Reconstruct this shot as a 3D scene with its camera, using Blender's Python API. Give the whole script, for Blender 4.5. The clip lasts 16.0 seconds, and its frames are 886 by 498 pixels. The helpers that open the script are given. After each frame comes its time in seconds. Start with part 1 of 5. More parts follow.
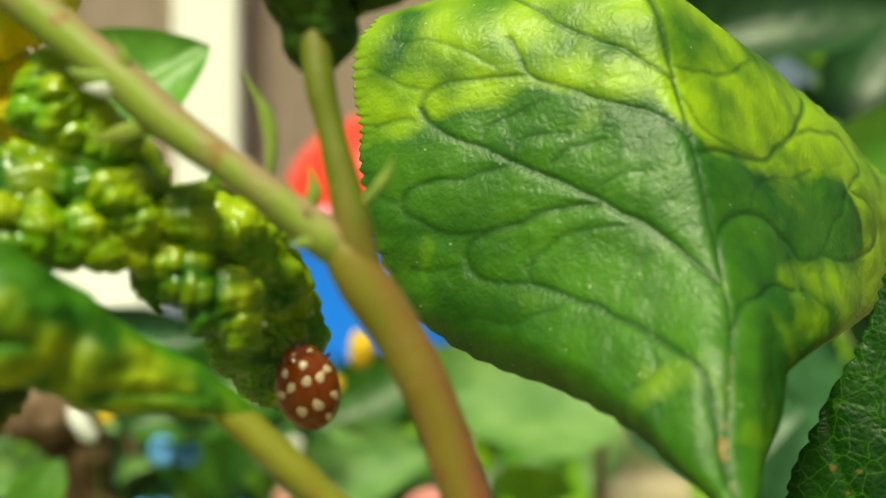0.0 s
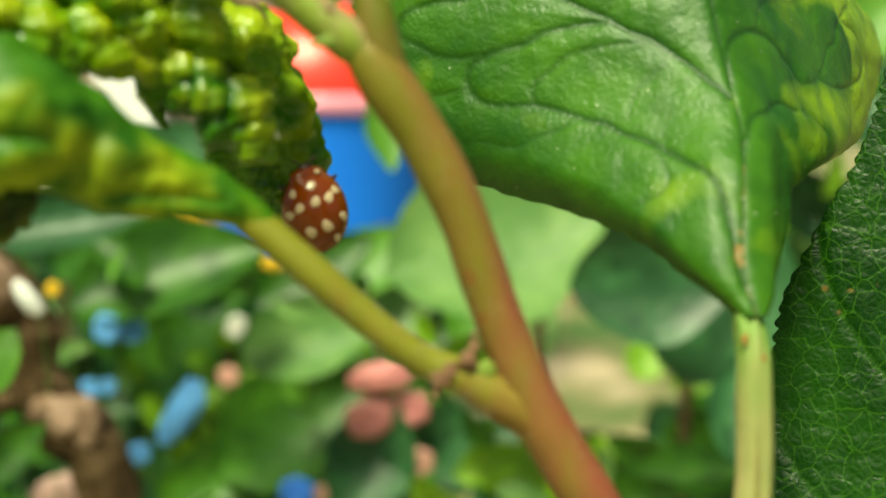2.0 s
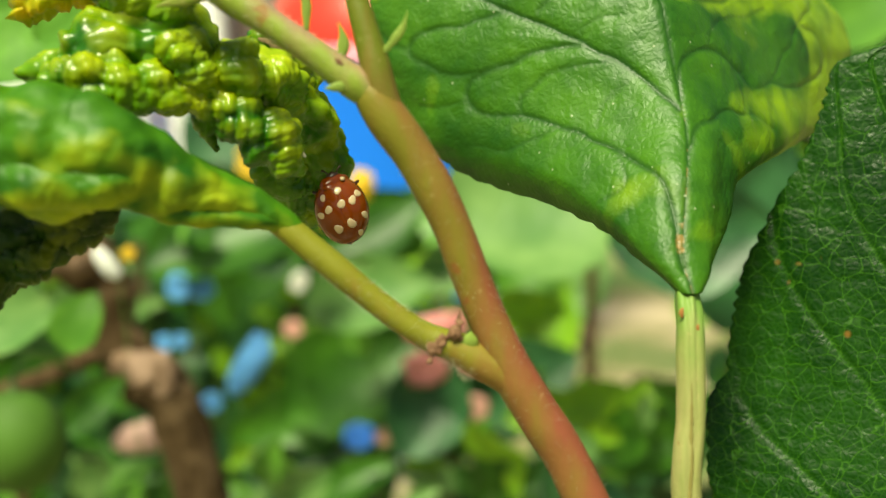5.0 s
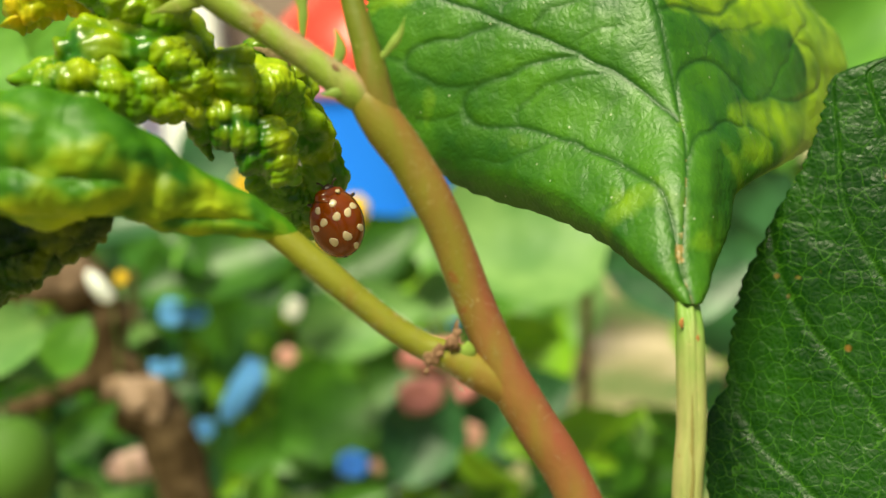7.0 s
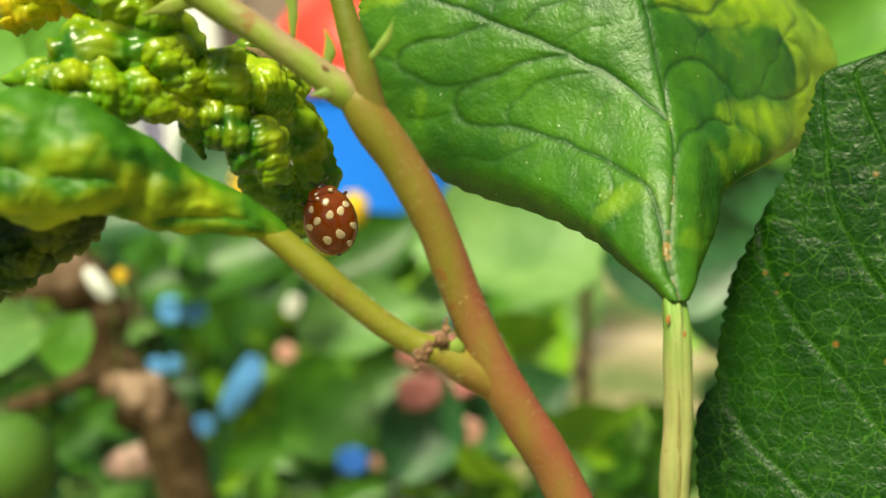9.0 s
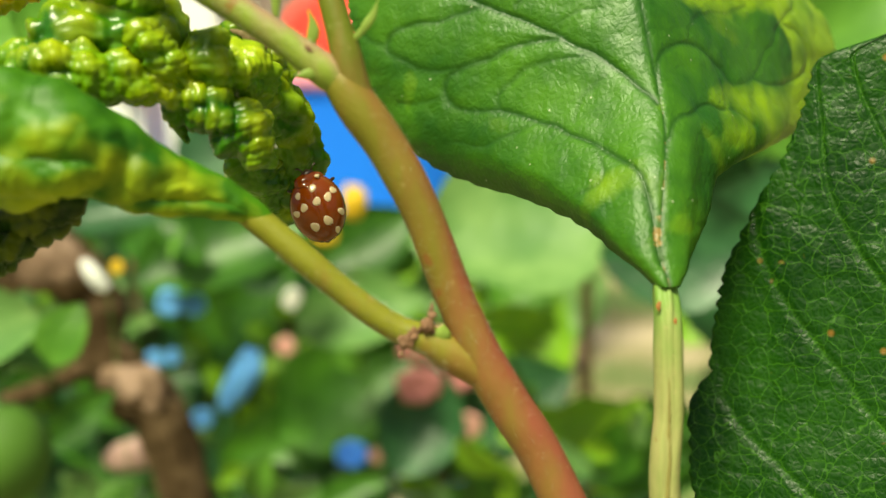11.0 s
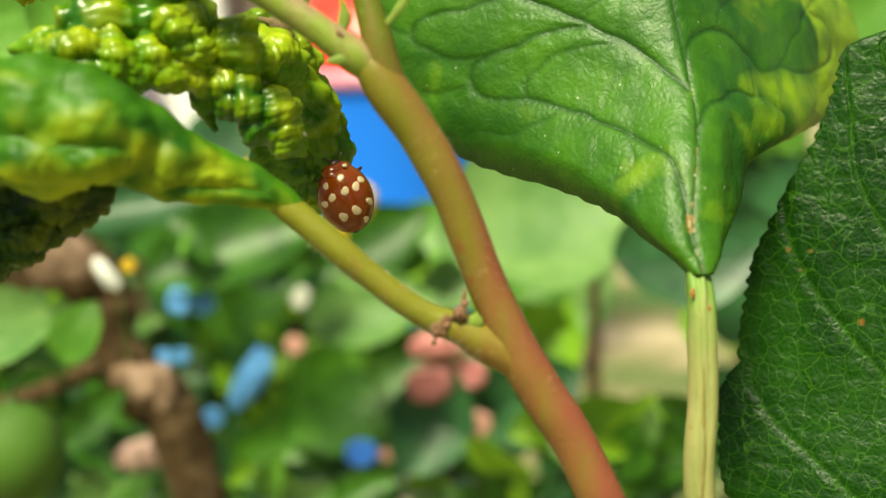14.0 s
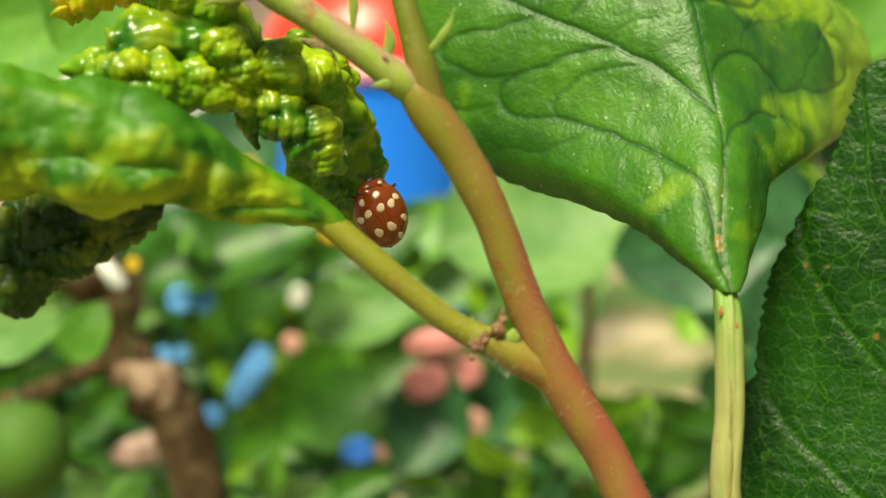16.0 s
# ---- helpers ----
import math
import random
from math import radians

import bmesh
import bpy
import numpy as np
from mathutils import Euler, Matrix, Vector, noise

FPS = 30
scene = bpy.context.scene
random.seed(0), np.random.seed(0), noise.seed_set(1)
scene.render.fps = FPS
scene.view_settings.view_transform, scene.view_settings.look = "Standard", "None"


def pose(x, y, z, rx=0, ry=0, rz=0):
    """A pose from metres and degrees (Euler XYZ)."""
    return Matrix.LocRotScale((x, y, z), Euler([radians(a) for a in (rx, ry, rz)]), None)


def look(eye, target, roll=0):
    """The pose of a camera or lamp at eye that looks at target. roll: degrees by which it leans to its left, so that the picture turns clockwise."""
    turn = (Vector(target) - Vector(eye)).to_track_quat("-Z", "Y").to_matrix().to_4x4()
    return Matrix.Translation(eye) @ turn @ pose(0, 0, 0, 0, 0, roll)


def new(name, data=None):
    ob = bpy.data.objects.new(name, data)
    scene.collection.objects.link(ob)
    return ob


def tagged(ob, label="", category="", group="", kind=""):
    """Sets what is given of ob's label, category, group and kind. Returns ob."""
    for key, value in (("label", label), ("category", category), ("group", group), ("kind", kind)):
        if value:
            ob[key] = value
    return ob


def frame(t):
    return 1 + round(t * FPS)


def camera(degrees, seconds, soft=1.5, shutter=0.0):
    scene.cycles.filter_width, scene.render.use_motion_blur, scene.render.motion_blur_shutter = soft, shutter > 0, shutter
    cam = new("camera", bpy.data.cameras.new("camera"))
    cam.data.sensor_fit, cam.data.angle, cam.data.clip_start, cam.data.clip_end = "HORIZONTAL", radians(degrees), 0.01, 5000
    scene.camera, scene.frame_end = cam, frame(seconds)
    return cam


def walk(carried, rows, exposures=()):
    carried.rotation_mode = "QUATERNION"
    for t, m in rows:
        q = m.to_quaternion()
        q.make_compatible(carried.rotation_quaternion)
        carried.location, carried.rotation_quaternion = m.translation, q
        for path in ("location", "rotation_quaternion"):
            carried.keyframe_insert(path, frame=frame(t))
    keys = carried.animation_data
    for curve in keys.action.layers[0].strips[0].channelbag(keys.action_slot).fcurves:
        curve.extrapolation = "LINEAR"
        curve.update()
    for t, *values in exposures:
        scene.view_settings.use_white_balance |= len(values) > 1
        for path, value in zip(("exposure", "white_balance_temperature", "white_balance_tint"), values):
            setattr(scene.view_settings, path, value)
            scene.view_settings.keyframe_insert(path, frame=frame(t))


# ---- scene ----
# Lengths below are centimetres from a point 0.9 m above the soil.
EYE = 0.9


def U(x, y, z):
    return Vector((x / 100, y / 100, EYE + z / 100))


cam = camera(43.6, 16.0, soft=1.5)
cam.data.dof.use_dof = True
cam.data.dof.focus_distance = 0.085
cam.data.dof.aperture_fstop = 26.0
# seconds, x, y, z, yaw, pitch, roll
ROWS = [
    (0, 0.077, -0.018, 0.024, 0.18, -2.53, 0.08),
    (0.5, 0.213, 0.210, -0.548, -0.25, -4.56, -0.66),
    (1, -0.441, 0.755, -0.690, -0.60, -8.00, -0.49),
    (1.5, -0.574, 0.523, -0.580, -2.51, -8.13, -0.27),
    (2, -0.446, 0.060, -0.448, -3.65, -8.15, -0.10),
    (2.5, -0.172, -0.326, -0.300, -3.27, -8.43, -0.68),
    (3, 0.206, -0.796, 0.288, -1.75, -9.87, -1.92),
    (3.5, 0.173, -1.185, 0.141, -1.37, -10.75, -1.61),
    (4, 0.021, -1.135, 0.162, -0.16, -11.64, -1.56),
    (4.2, -0.029, -1.216, 0.178, 0.07, -11.65, -1.64),
    (6.3, -0.041, -1.510, -0.074, -0.66, -9.24, -1.72),
    (6.5, -0.040, -1.497, -0.074, -0.63, -9.31, -1.65),
    (7, -0.062, -1.381, -0.065, -0.49, -9.27, -1.60),
    (7.5, -0.035, -1.434, -0.070, -0.44, -9.43, -1.73),
    (8, -0.004, -1.532, -0.035, -0.55, -9.31, -1.73),
    (10.5, 0.064, -1.351, -0.093, -0.21, -9.74, -1.67),
    (11, 0.130, -1.351, -0.137, -0.25, -9.69, -1.64),
    (11.5, 0.187, -1.347, -0.202, -0.12, -9.68, -1.77),
    (12, 0.084, -1.413, -0.150, 0.08, -9.54, -1.80),
    (12.5, -0.020, -1.484, -0.245, 0.12, -9.66, -1.94),
    (13, -0.049, -1.366, -0.253, 0.04, -9.64, -1.91),
    (13.5, -0.079, -1.289, -0.216, -0.03, -9.57, -1.90),
    (14, -0.061, -1.298, -0.230, -0.07, -9.64, -1.92),
    (14.5, -0.160, -1.268, -0.109, 0.11, -9.52, -1.78),
    (15, -0.149, -1.304, -0.124, -0.13, -9.58, -1.69),
    (15.5, -0.217, -1.316, -0.157, -0.47, -9.74, -1.75),
    (16, -0.408, -1.508, -0.025, -0.76, -9.94, -1.36),
]
walk(cam, [(t, Matrix.Translation(U(x, y, z)) @ pose(0, 0, 0, 90 + pitch, 0, yaw) @ pose(0, 0, 0, 0, 0, roll)) for t, x, y, z, yaw, pitch, roll in ROWS],
     exposures=[(0.0, 0.58, 7000, -4), (0.5, 0.5, 6900, -3), (1.0, 0.64, 6850, -3), (1.5, 0.78, 6850, -3), (2.0, 0.77, 6850, -3), (3.5, 0.82, 6850, -2), (7.0, 0.9, 6850, 2), (11.0, 0.9, 6850, 2), (16.0, 0.9, 6850, 4)])

# ---- light ----
SUN_ELEVATION, SUN_TURN = 60, 203
world = bpy.data.worlds.new("sky")
scene.world = world
world.use_nodes = True
sky = world.node_tree.nodes.new("ShaderNodeTexSky")
sky.sky_type, sky.sun_disc = "NISHITA", False
sky.dust_density, sky.ozone_density = 4.0, 0.4
sky.sun_elevation, sky.sun_rotation = radians(SUN_ELEVATION), radians(SUN_TURN)
world.node_tree.links.new(sky.outputs[0], world.node_tree.nodes["Background"].inputs[0])
world.node_tree.nodes["Background"].inputs[1].default_value = 0.052
sun = new("sun", bpy.data.lights.new("sun", "SUN"))
sun.data.energy, sun.data.angle, sun.data.color = 4.4, radians(18), (1.0, 0.98, 0.7)
e, a = radians(SUN_ELEVATION), radians(SUN_TURN)
sun.matrix_world = look((0, 0, 3), Vector((0, 0, 3)) - Vector((math.sin(a) * math.cos(e), math.cos(a) * math.cos(e), math.sin(e))))


# ---- materials ----
class Nodes:
    """A small wrapper to write node trees in few lines."""

    def __init__(self, name):
        self.m = bpy.data.materials.new(name)
        self.m.use_nodes = True
        self.t = self.m.node_tree
        self.b = self.t.nodes["Principled BSDF"]
        self.out = self.t.nodes["Material Output"]

    def node(self, kind, ins=(), **props):
        n = self.t.nodes.new("ShaderNode" + kind)
        for k, v in props.items():
            if k == "op":
                n.operation = v
            elif k == "attr":
                n.attribute_name = v
            elif k == "feature":
                n.feature = v
        for key, v in dict(ins).items():
            self.put(n.inputs[key], v)
        return n

    def put(self, socket, v):
        if isinstance(v, bpy.types.NodeSocket):
            self.t.links.new(v, socket)
        else:
            socket.default_value = v

    def coords(self):
        return self.node("TexCoord").outputs["Object"]

    def noise(self, scale, detail=3.0, rough=0.5, vector=None):
        return self.node("TexNoise", {"Vector": vector or self.coords(), "Scale": scale, "Detail": detail, "Roughness": rough}).outputs["Fac"]

    def ramp(self, fac, *stops):
        n = self.node("ValToRGB", {"Fac": fac})
        while len(n.color_ramp.elements) < len(stops):
            n.color_ramp.elements.new(0.5)
        for el, (p, c) in zip(n.color_ramp.elements, stops):
            el.position, el.color = p, (*c, 1.0) if len(c) == 3 else c
        return n.outputs["Color"]

    def span(self, v, a, b):
        return self.node("MapRange", {"Value": v, "From Min": a, "From Max": b}).outputs["Result"]

    def math(self, op, a, b=0.0):
        return self.node("Math", {0: a, 1: b}, op=op).outputs[0]

    def mix(self, fac, a, b):
        n = self.t.nodes.new("ShaderNodeMix")
        n.data_type = "RGBA"
        for k, v in ((0, fac), (6, a), (7, b)):
            self.put(n.inputs[k], (*v, 1.0) if isinstance(v, tuple) and len(v) == 3 else v)
        return n.outputs[2]

    def attr(self, name):
        return self.node("Attribute", attr=name).outputs["Fac"]

    def bump(self, height, strength, distance):
        n = self.node("Bump", {"Height": height, "Strength": strength, "Distance": distance})
        self.put(self.b.inputs["Normal"], n.outputs["Normal"])
        return n

    def shine(self, colour, fac):
        """Light that shines through a thin sheet."""
        tr = self.node("BsdfTranslucent", {"Color": colour})
        mx = self.node("MixShader", {0: fac, 1: self.b.outputs[0], 2: tr.outputs[0]})
        self.t.links.new(mx.outputs[0], self.out.inputs[0])

    def set(self, **ins):
        for k, v in ins.items():
            self.put(self.b.inputs[{"base": "Base Color", "rough": "Roughness", "spec": "Specular IOR Level", "coat": "Coat Weight", "coat_rough": "Coat Roughness", "sheen": "Sheen Weight"}[k]], (*v, 1.0) if isinstance(v, tuple) and len(v) == 3 else v)
        return self


def leaf_material(name, deep, fresh, sick, sick_and_lit_from, rough=0.38, glow=0.3, vein=(0.12, 0.3, 0.03), vein_mix=0.6, fine=1500, spots=0.0, bump=0.5, net=0.0, blotch=230, fade=0.2, gloss=0.3, dust=0.0):
    n = Nodes(name)
    tone = n.mix(n.span(n.noise(150, 5, 0.6), 0.36, 0.66), deep, fresh)
    # Yellow from leaf sickness, and from brightness painted in on the blistered leaves.
    ill_and_lit = n.span(n.math("ADD", n.noise(blotch, 2, 0.4), n.attr("sick")), sick_and_lit_from, sick_and_lit_from + fade)
    tone = n.mix(ill_and_lit, tone, sick)
    tone = n.mix(n.math("MULTIPLY", n.attr("vein"), vein_mix), tone, vein)
    burnt = n.span(n.math("MULTIPLY", n.attr("rust"), n.span(n.noise(1500, 2), 0.35, 0.7)), 0.25, 0.6)
    tone = n.mix(n.math("MULTIPLY", burnt, 0.75), tone, (0.34, 0.2, 0.06))
    lace = 0.0
    if net:
        wob = n.node("VectorMath", {0: n.coords(), 1: n.node("VectorMath", {0: n.node("TexNoise", {"Vector": n.coords(), "Scale": 700.0}).outputs["Color"], 3: 0.0006}, op="SCALE").outputs[0]}, op="ADD").outputs[0]
        big = n.span(n.node("TexVoronoi", {"Vector": wob, "Scale": 620.0}, feature="DISTANCE_TO_EDGE").outputs["Distance"], 0.03, 0.0)
        less = n.span(n.node("TexVoronoi", {"Vector": wob, "Scale": 1700.0}, feature="DISTANCE_TO_EDGE").outputs["Distance"], 0.06, 0.0)
        lace = n.math("MAXIMUM", big, n.math("MULTIPLY", less, 0.35))
        tone = n.mix(n.math("MULTIPLY", lace, net), tone, vein)
    if spots:
        cells = n.node("TexVoronoi", {"Vector": n.coords(), "Scale": 420.0}).outputs["Distance"]
        speck = n.math("MULTIPLY", n.span(cells, 0.16, 0.05), n.span(n.noise(300, 1), 0.56, 0.62))
        tone = n.mix(n.math("MULTIPLY", speck, spots), tone, (0.28, 0.13, 0.03))
    if dust:
        grit = n.node("TexVoronoi", {"Vector": n.coords(), "Scale": 900.0}).outputs["Distance"]
        tone = n.mix(n.math("MULTIPLY", n.math("MULTIPLY", n.span(grit, 0.12, 0.04), n.span(n.noise(500, 1), 0.55, 0.6)), dust), tone, (0.55, 0.6, 0.4))
    n.set(base=tone, spec=gloss)
    n.put(n.b.inputs["Roughness"], n.math("ADD", n.math("MULTIPLY", n.noise(700, 2), 0.2), rough - 0.1))
    relief = n.math("ADD", n.noise(fine, 3, 0.6), n.math("MULTIPLY", n.noise(fine * 0.3, 2), 1.2))
    if net:
        relief = n.math("ADD", relief, n.math("MULTIPLY", n.node("TexVoronoi", {"Vector": wob, "Scale": 1700.0}, feature="DISTANCE_TO_EDGE").outputs["Distance"], 1.2))
    n.bump(relief, bump, 0.00012)
    n.shine(n.mix(0.5, tone, fresh), glow)
    return n.m


# The dark vein tone also carries the shade of the shallow grooves.
BROAD = leaf_material("broad_leaf_green", (0.017, 0.09, 0.003), (0.06, 0.185, 0.004), (0.28, 0.44, 0.007), 0.6, 0.47, 0.26, (0.012, 0.062, 0.003), 0.9, 2400, 0.0, 0.4, 0.06, fade=0.36, gloss=0.42, dust=0.6)
DARK_LEAF = leaf_material("dark_leaf_green", (0.002, 0.022, 0.0004), (0.008, 0.046, 0.0008), (0.05, 0.14, 0.01), 0.8, 0.36, 0.1, (0.055, 0.165, 0.01), 0.5, 1300, 0.6, 0.5, 0.5, gloss=0.14)
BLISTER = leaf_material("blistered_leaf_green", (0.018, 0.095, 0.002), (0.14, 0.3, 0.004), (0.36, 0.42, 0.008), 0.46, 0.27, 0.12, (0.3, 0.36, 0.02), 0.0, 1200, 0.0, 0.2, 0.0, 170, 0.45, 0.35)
YELLOWED = leaf_material("yellowed_leaf", (0.38, 0.46, 0.012), (0.6, 0.56, 0.015), (0.85, 0.55, 0.02), 0.48, 0.3, 0.42, (0.3, 0.36, 0.02), 0.0, 1200, 0.0, 0.3)
ROLLED = leaf_material("rolled_leaf_green", (0.016, 0.085, 0.003), (0.07, 0.21, 0.004), (0.36, 0.43, 0.012), 0.48, 0.5, 0.22, (0.3, 0.36, 0.02), 0.0, 900, 0.0, 0.5, 0.0, 330, 0.4, 0.28)
# Very dark greens: the shade under the curl is put into the colour.
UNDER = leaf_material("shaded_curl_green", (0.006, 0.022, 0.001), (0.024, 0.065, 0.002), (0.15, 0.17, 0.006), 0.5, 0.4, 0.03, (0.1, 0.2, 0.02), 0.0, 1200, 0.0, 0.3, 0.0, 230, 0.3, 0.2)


def garden_material(name, deep, fresh, glow=0.3, rough=0.42):
    n = Nodes(name)
    rnd = n.math("FRACT", n.math("ADD", n.node("ObjectInfo").outputs["Random"], n.node("NewGeometry").outputs["Random Per Island"]))
    spot = n.node("VectorMath", {0: n.node("Attribute", attr="local").outputs["Vector"], 1: n.node("CombineXYZ", {0: n.math("MULTIPLY", rnd, 23.0)}).outputs[0]}, op="ADD").outputs[0]
    tone = n.mix(n.math("ADD", n.math("MULTIPLY", rnd, 0.35), n.math("MULTIPLY", n.span(n.noise(4, 4, 0.65, spot), 0.38, 0.62), 0.65)), deep, fresh)
    tone = n.mix(n.math("MULTIPLY", n.span(n.noise(2.2, 2, 0.5, spot), 0.48, 0.6), 0.6), tone, deep)
    tone = n.mix(n.math("MULTIPLY", n.attr("vein"), 0.12), tone, fresh)
    n.set(base=tone, rough=rough, spec=0.35)
    n.bump(n.math("ADD", n.noise(9, 3, 0.5, spot), n.math("MULTIPLY", n.attr("vein"), -0.4)), 0.25, 0.0012)
    n.shine(fresh + (1.0,), glow)
    return n.m


LIGHT = garden_material("light_garden_leaf", (0.06, 0.18, 0.015), (0.15, 0.34, 0.04))
MID = garden_material("green_garden_leaf", (0.008, 0.045, 0.003), (0.07, 0.2, 0.014))
PALE = garden_material("pale_garden_leaf", (0.07, 0.18, 0.04), (0.22, 0.36, 0.11))
BRIGHT = garden_material("bright_garden_leaf", (0.12, 0.28, 0.015), (0.26, 0.45, 0.02))
BLUE = garden_material("bluish_garden_leaf", (0.008, 0.04, 0.012), (0.045, 0.145, 0.048), 0.15)
# Near-black green: the shade of gaps between leaves is painted as leaf colour.
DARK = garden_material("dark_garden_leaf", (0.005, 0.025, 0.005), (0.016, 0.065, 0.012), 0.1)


def plain_material(name, colour, rough=0.5, vary=0.15, scale=60, glow=0.0):
    n = Nodes(name)
    dark = tuple(c * (1 - vary) for c in colour)
    n.set(base=n.mix(n.noise(scale, 3), dark, colour), rough=rough)
    if glow:
        n.shine(colour + (1.0,), glow)
    return n.m


SKY = plain_material("sky_blue_petal", (0.14, 0.42, 0.86), 0.6, 0.15, 100, 0.3)
ROYAL = plain_material("royal_blue_petal", (0.05, 0.25, 0.92), 0.6, 0.2, 100, 0.3)
PINK = plain_material("pale_pink_petal", (0.7, 0.36, 0.3), 0.6, 0.2, 100, 0.2)
BLUSH = plain_material("blush_petal", (0.55, 0.34, 0.3), 0.6, 0.3, 60, 0.2)
ROSE = plain_material("rose_petal", (0.82, 0.3, 0.31), 0.6, 0.4, 130, 0.2)
CREAM = plain_material("cream_petal", (0.74, 0.73, 0.66), 0.6, 0.2, 100, 0.2)
WHITE = plain_material("white_petal", (0.82, 0.82, 0.8), 0.6, 0.1, 100, 0.2)
YELLOW = plain_material("yellow_petal", (0.8, 0.5, 0.02), 0.6, 0.2, 100, 0.2)
LILAC = plain_material("lilac_petal", (0.4, 0.4, 0.62), 0.6, 0.2, 100, 0.2)
RED_PLASTIC = plain_material("red_plastic", (0.75, 0.035, 0.02), 0.35, 0.06, 6)
PINK_PLASTIC = plain_material("pink_plastic", (0.8, 0.3, 0.42), 0.35, 0.06, 6)
BLUE_PLASTIC = plain_material("blue_plastic", (0.0005, 0.19, 0.95), 0.85, 0.06, 6)
WHITE_PLASTIC = plain_material("white_plastic", (0.88, 0.88, 0.88), 0.5, 0.04, 6)
WHITE_PAINT = plain_material("white_paint", (0.8, 0.79, 0.77), 0.6, 0.08, 8)
BOARD = plain_material("weathered_board", (0.3, 0.22, 0.18), 0.8, 0.4, 12)


def bark_material(name, dark, mid, pale):
    n = Nodes(name)
    rough = n.noise(150, 6, 0.7)
    n.set(base=n.ramp(n.math("ADD", n.math("MULTIPLY", rough, 0.6), n.math("MULTIPLY", n.noise(40, 2), 0.4)), (0.36, dark), (0.5, mid), (0.64, pale)), rough=0.9, spec=0.15)
    n.bump(rough, 0.8, 0.002)
    return n.m


BARK = bark_material("brown_bark", (0.012, 0.007, 0.003), (0.06, 0.036, 0.016), (0.16, 0.105, 0.06))
BARK_PALE = bark_material("pale_broken_bark", (0.05, 0.03, 0.016), (0.19, 0.12, 0.08), (0.4, 0.27, 0.21))
STALK = plain_material("green_stalk", (0.09, 0.2, 0.03), 0.5, 0.3, 100)


def stem_material(name, green, red, low, high, share):
    """Green bark that reddens along its length; low and high are heights over the soil."""
    n = Nodes(name)
    z = n.node("SeparateXYZ", {0: n.node("NewGeometry").outputs["Position"]}).outputs[2]
    lengthwise = n.node("Mapping", {"Vector": n.coords(), "Rotation": (0.0, 0.42, 0.0), "Scale": (1.0, 1.0, 0.22)}).outputs[0]
    turn = n.math("ADD", n.math("MULTIPLY", n.span(z, low, high), share), n.math("MULTIPLY", n.span(n.noise(520, 4, 0.6, lengthwise), 0.3, 0.72), 0.6))
    turn = n.math("ADD", turn, n.math("MULTIPLY", n.attr("flush"), 0.6))
    tone = n.mix(n.span(turn, 0.3, 1.25), green, red)
    fleck = n.span(n.noise(1600, 2), 0.68, 0.76)
    tone = n.mix(n.math("MULTIPLY", fleck, 0.3), tone, (0.42, 0.34, 0.16))
    rust = n.span(n.noise(640, 2, 0.4), 0.7, 0.74)
    tone = n.mix(n.math("MULTIPLY", rust, 0.6), tone, (0.2, 0.06, 0.02))
    n.set(base=tone, rough=0.5, spec=0.2)
    n.bump(n.math("ADD", n.noise(900, 3), n.noise(2600, 2)), 0.35, 0.00012)
    return n.m


STEM = stem_material("reddening_stem", (0.15, 0.135, 0.015), (0.22, 0.065, 0.034), EYE - 0.003, EYE - 0.027, 0.7)
SIDE = stem_material("green_side_stem", (0.18, 0.235, 0.03), (0.3, 0.16, 0.13), EYE + 0.03, EYE - 0.03, 0.2)
PETIOLE = stem_material("pale_petiole", (0.13, 0.24, 0.04), (0.3, 0.27, 0.11), EYE - 0.0165, EYE - 0.023, 0.7)
UPPER = stem_material("olive_upper_stalk", (0.1, 0.12, 0.01), (0.22, 0.09, 0.04), EYE + 0.001, EYE - 0.006, 0.6)
LEAFSTALK = stem_material("olive_leaf_stalk", (0.16, 0.16, 0.014), (0.22, 0.07, 0.034), EYE - 0.0185, EYE - 0.023, 0.8)
BRACT = plain_material("pale_bract", (0.3, 0.42, 0.07), 0.5, 0.3, 900, 0.3)
WITHERED = plain_material("withered_brown", (0.24, 0.12, 0.06), 0.8, 0.6, 1200)


RUST = plain_material("rust_red", (0.36, 0.15, 0.03), 0.7, 0.5, 1500)
GROOVE = plain_material("brown_green_groove", (0.22, 0.19, 0.045), 0.7, 0.4, 600)
DRY = plain_material("dry_tan", (0.24, 0.16, 0.075), 0.85, 0.7, 1500)


# ---- shaping helpers ----
def cells(p, seed=0):
    """Distance to the nearest of a field of scattered points, one to a unit cell."""
    p = np.asarray(p, float)
    base = np.floor(p)
    best = np.full(len(p), 9.0)
    for i in (-1, 0, 1):
        for j in (-1, 0, 1):
            for k in (-1, 0, 1):
                c = base + (i, j, k)
                h = np.sin(c @ np.array([[127.1, 269.5, 113.5], [311.7, 183.3, 271.9], [74.7, 246.1, 124.6]]) + seed) * 43758.5453
                best = np.minimum(best, np.linalg.norm(c + 0.22 + 0.56 * (h - np.floor(h)) - p, axis=1))
    return best


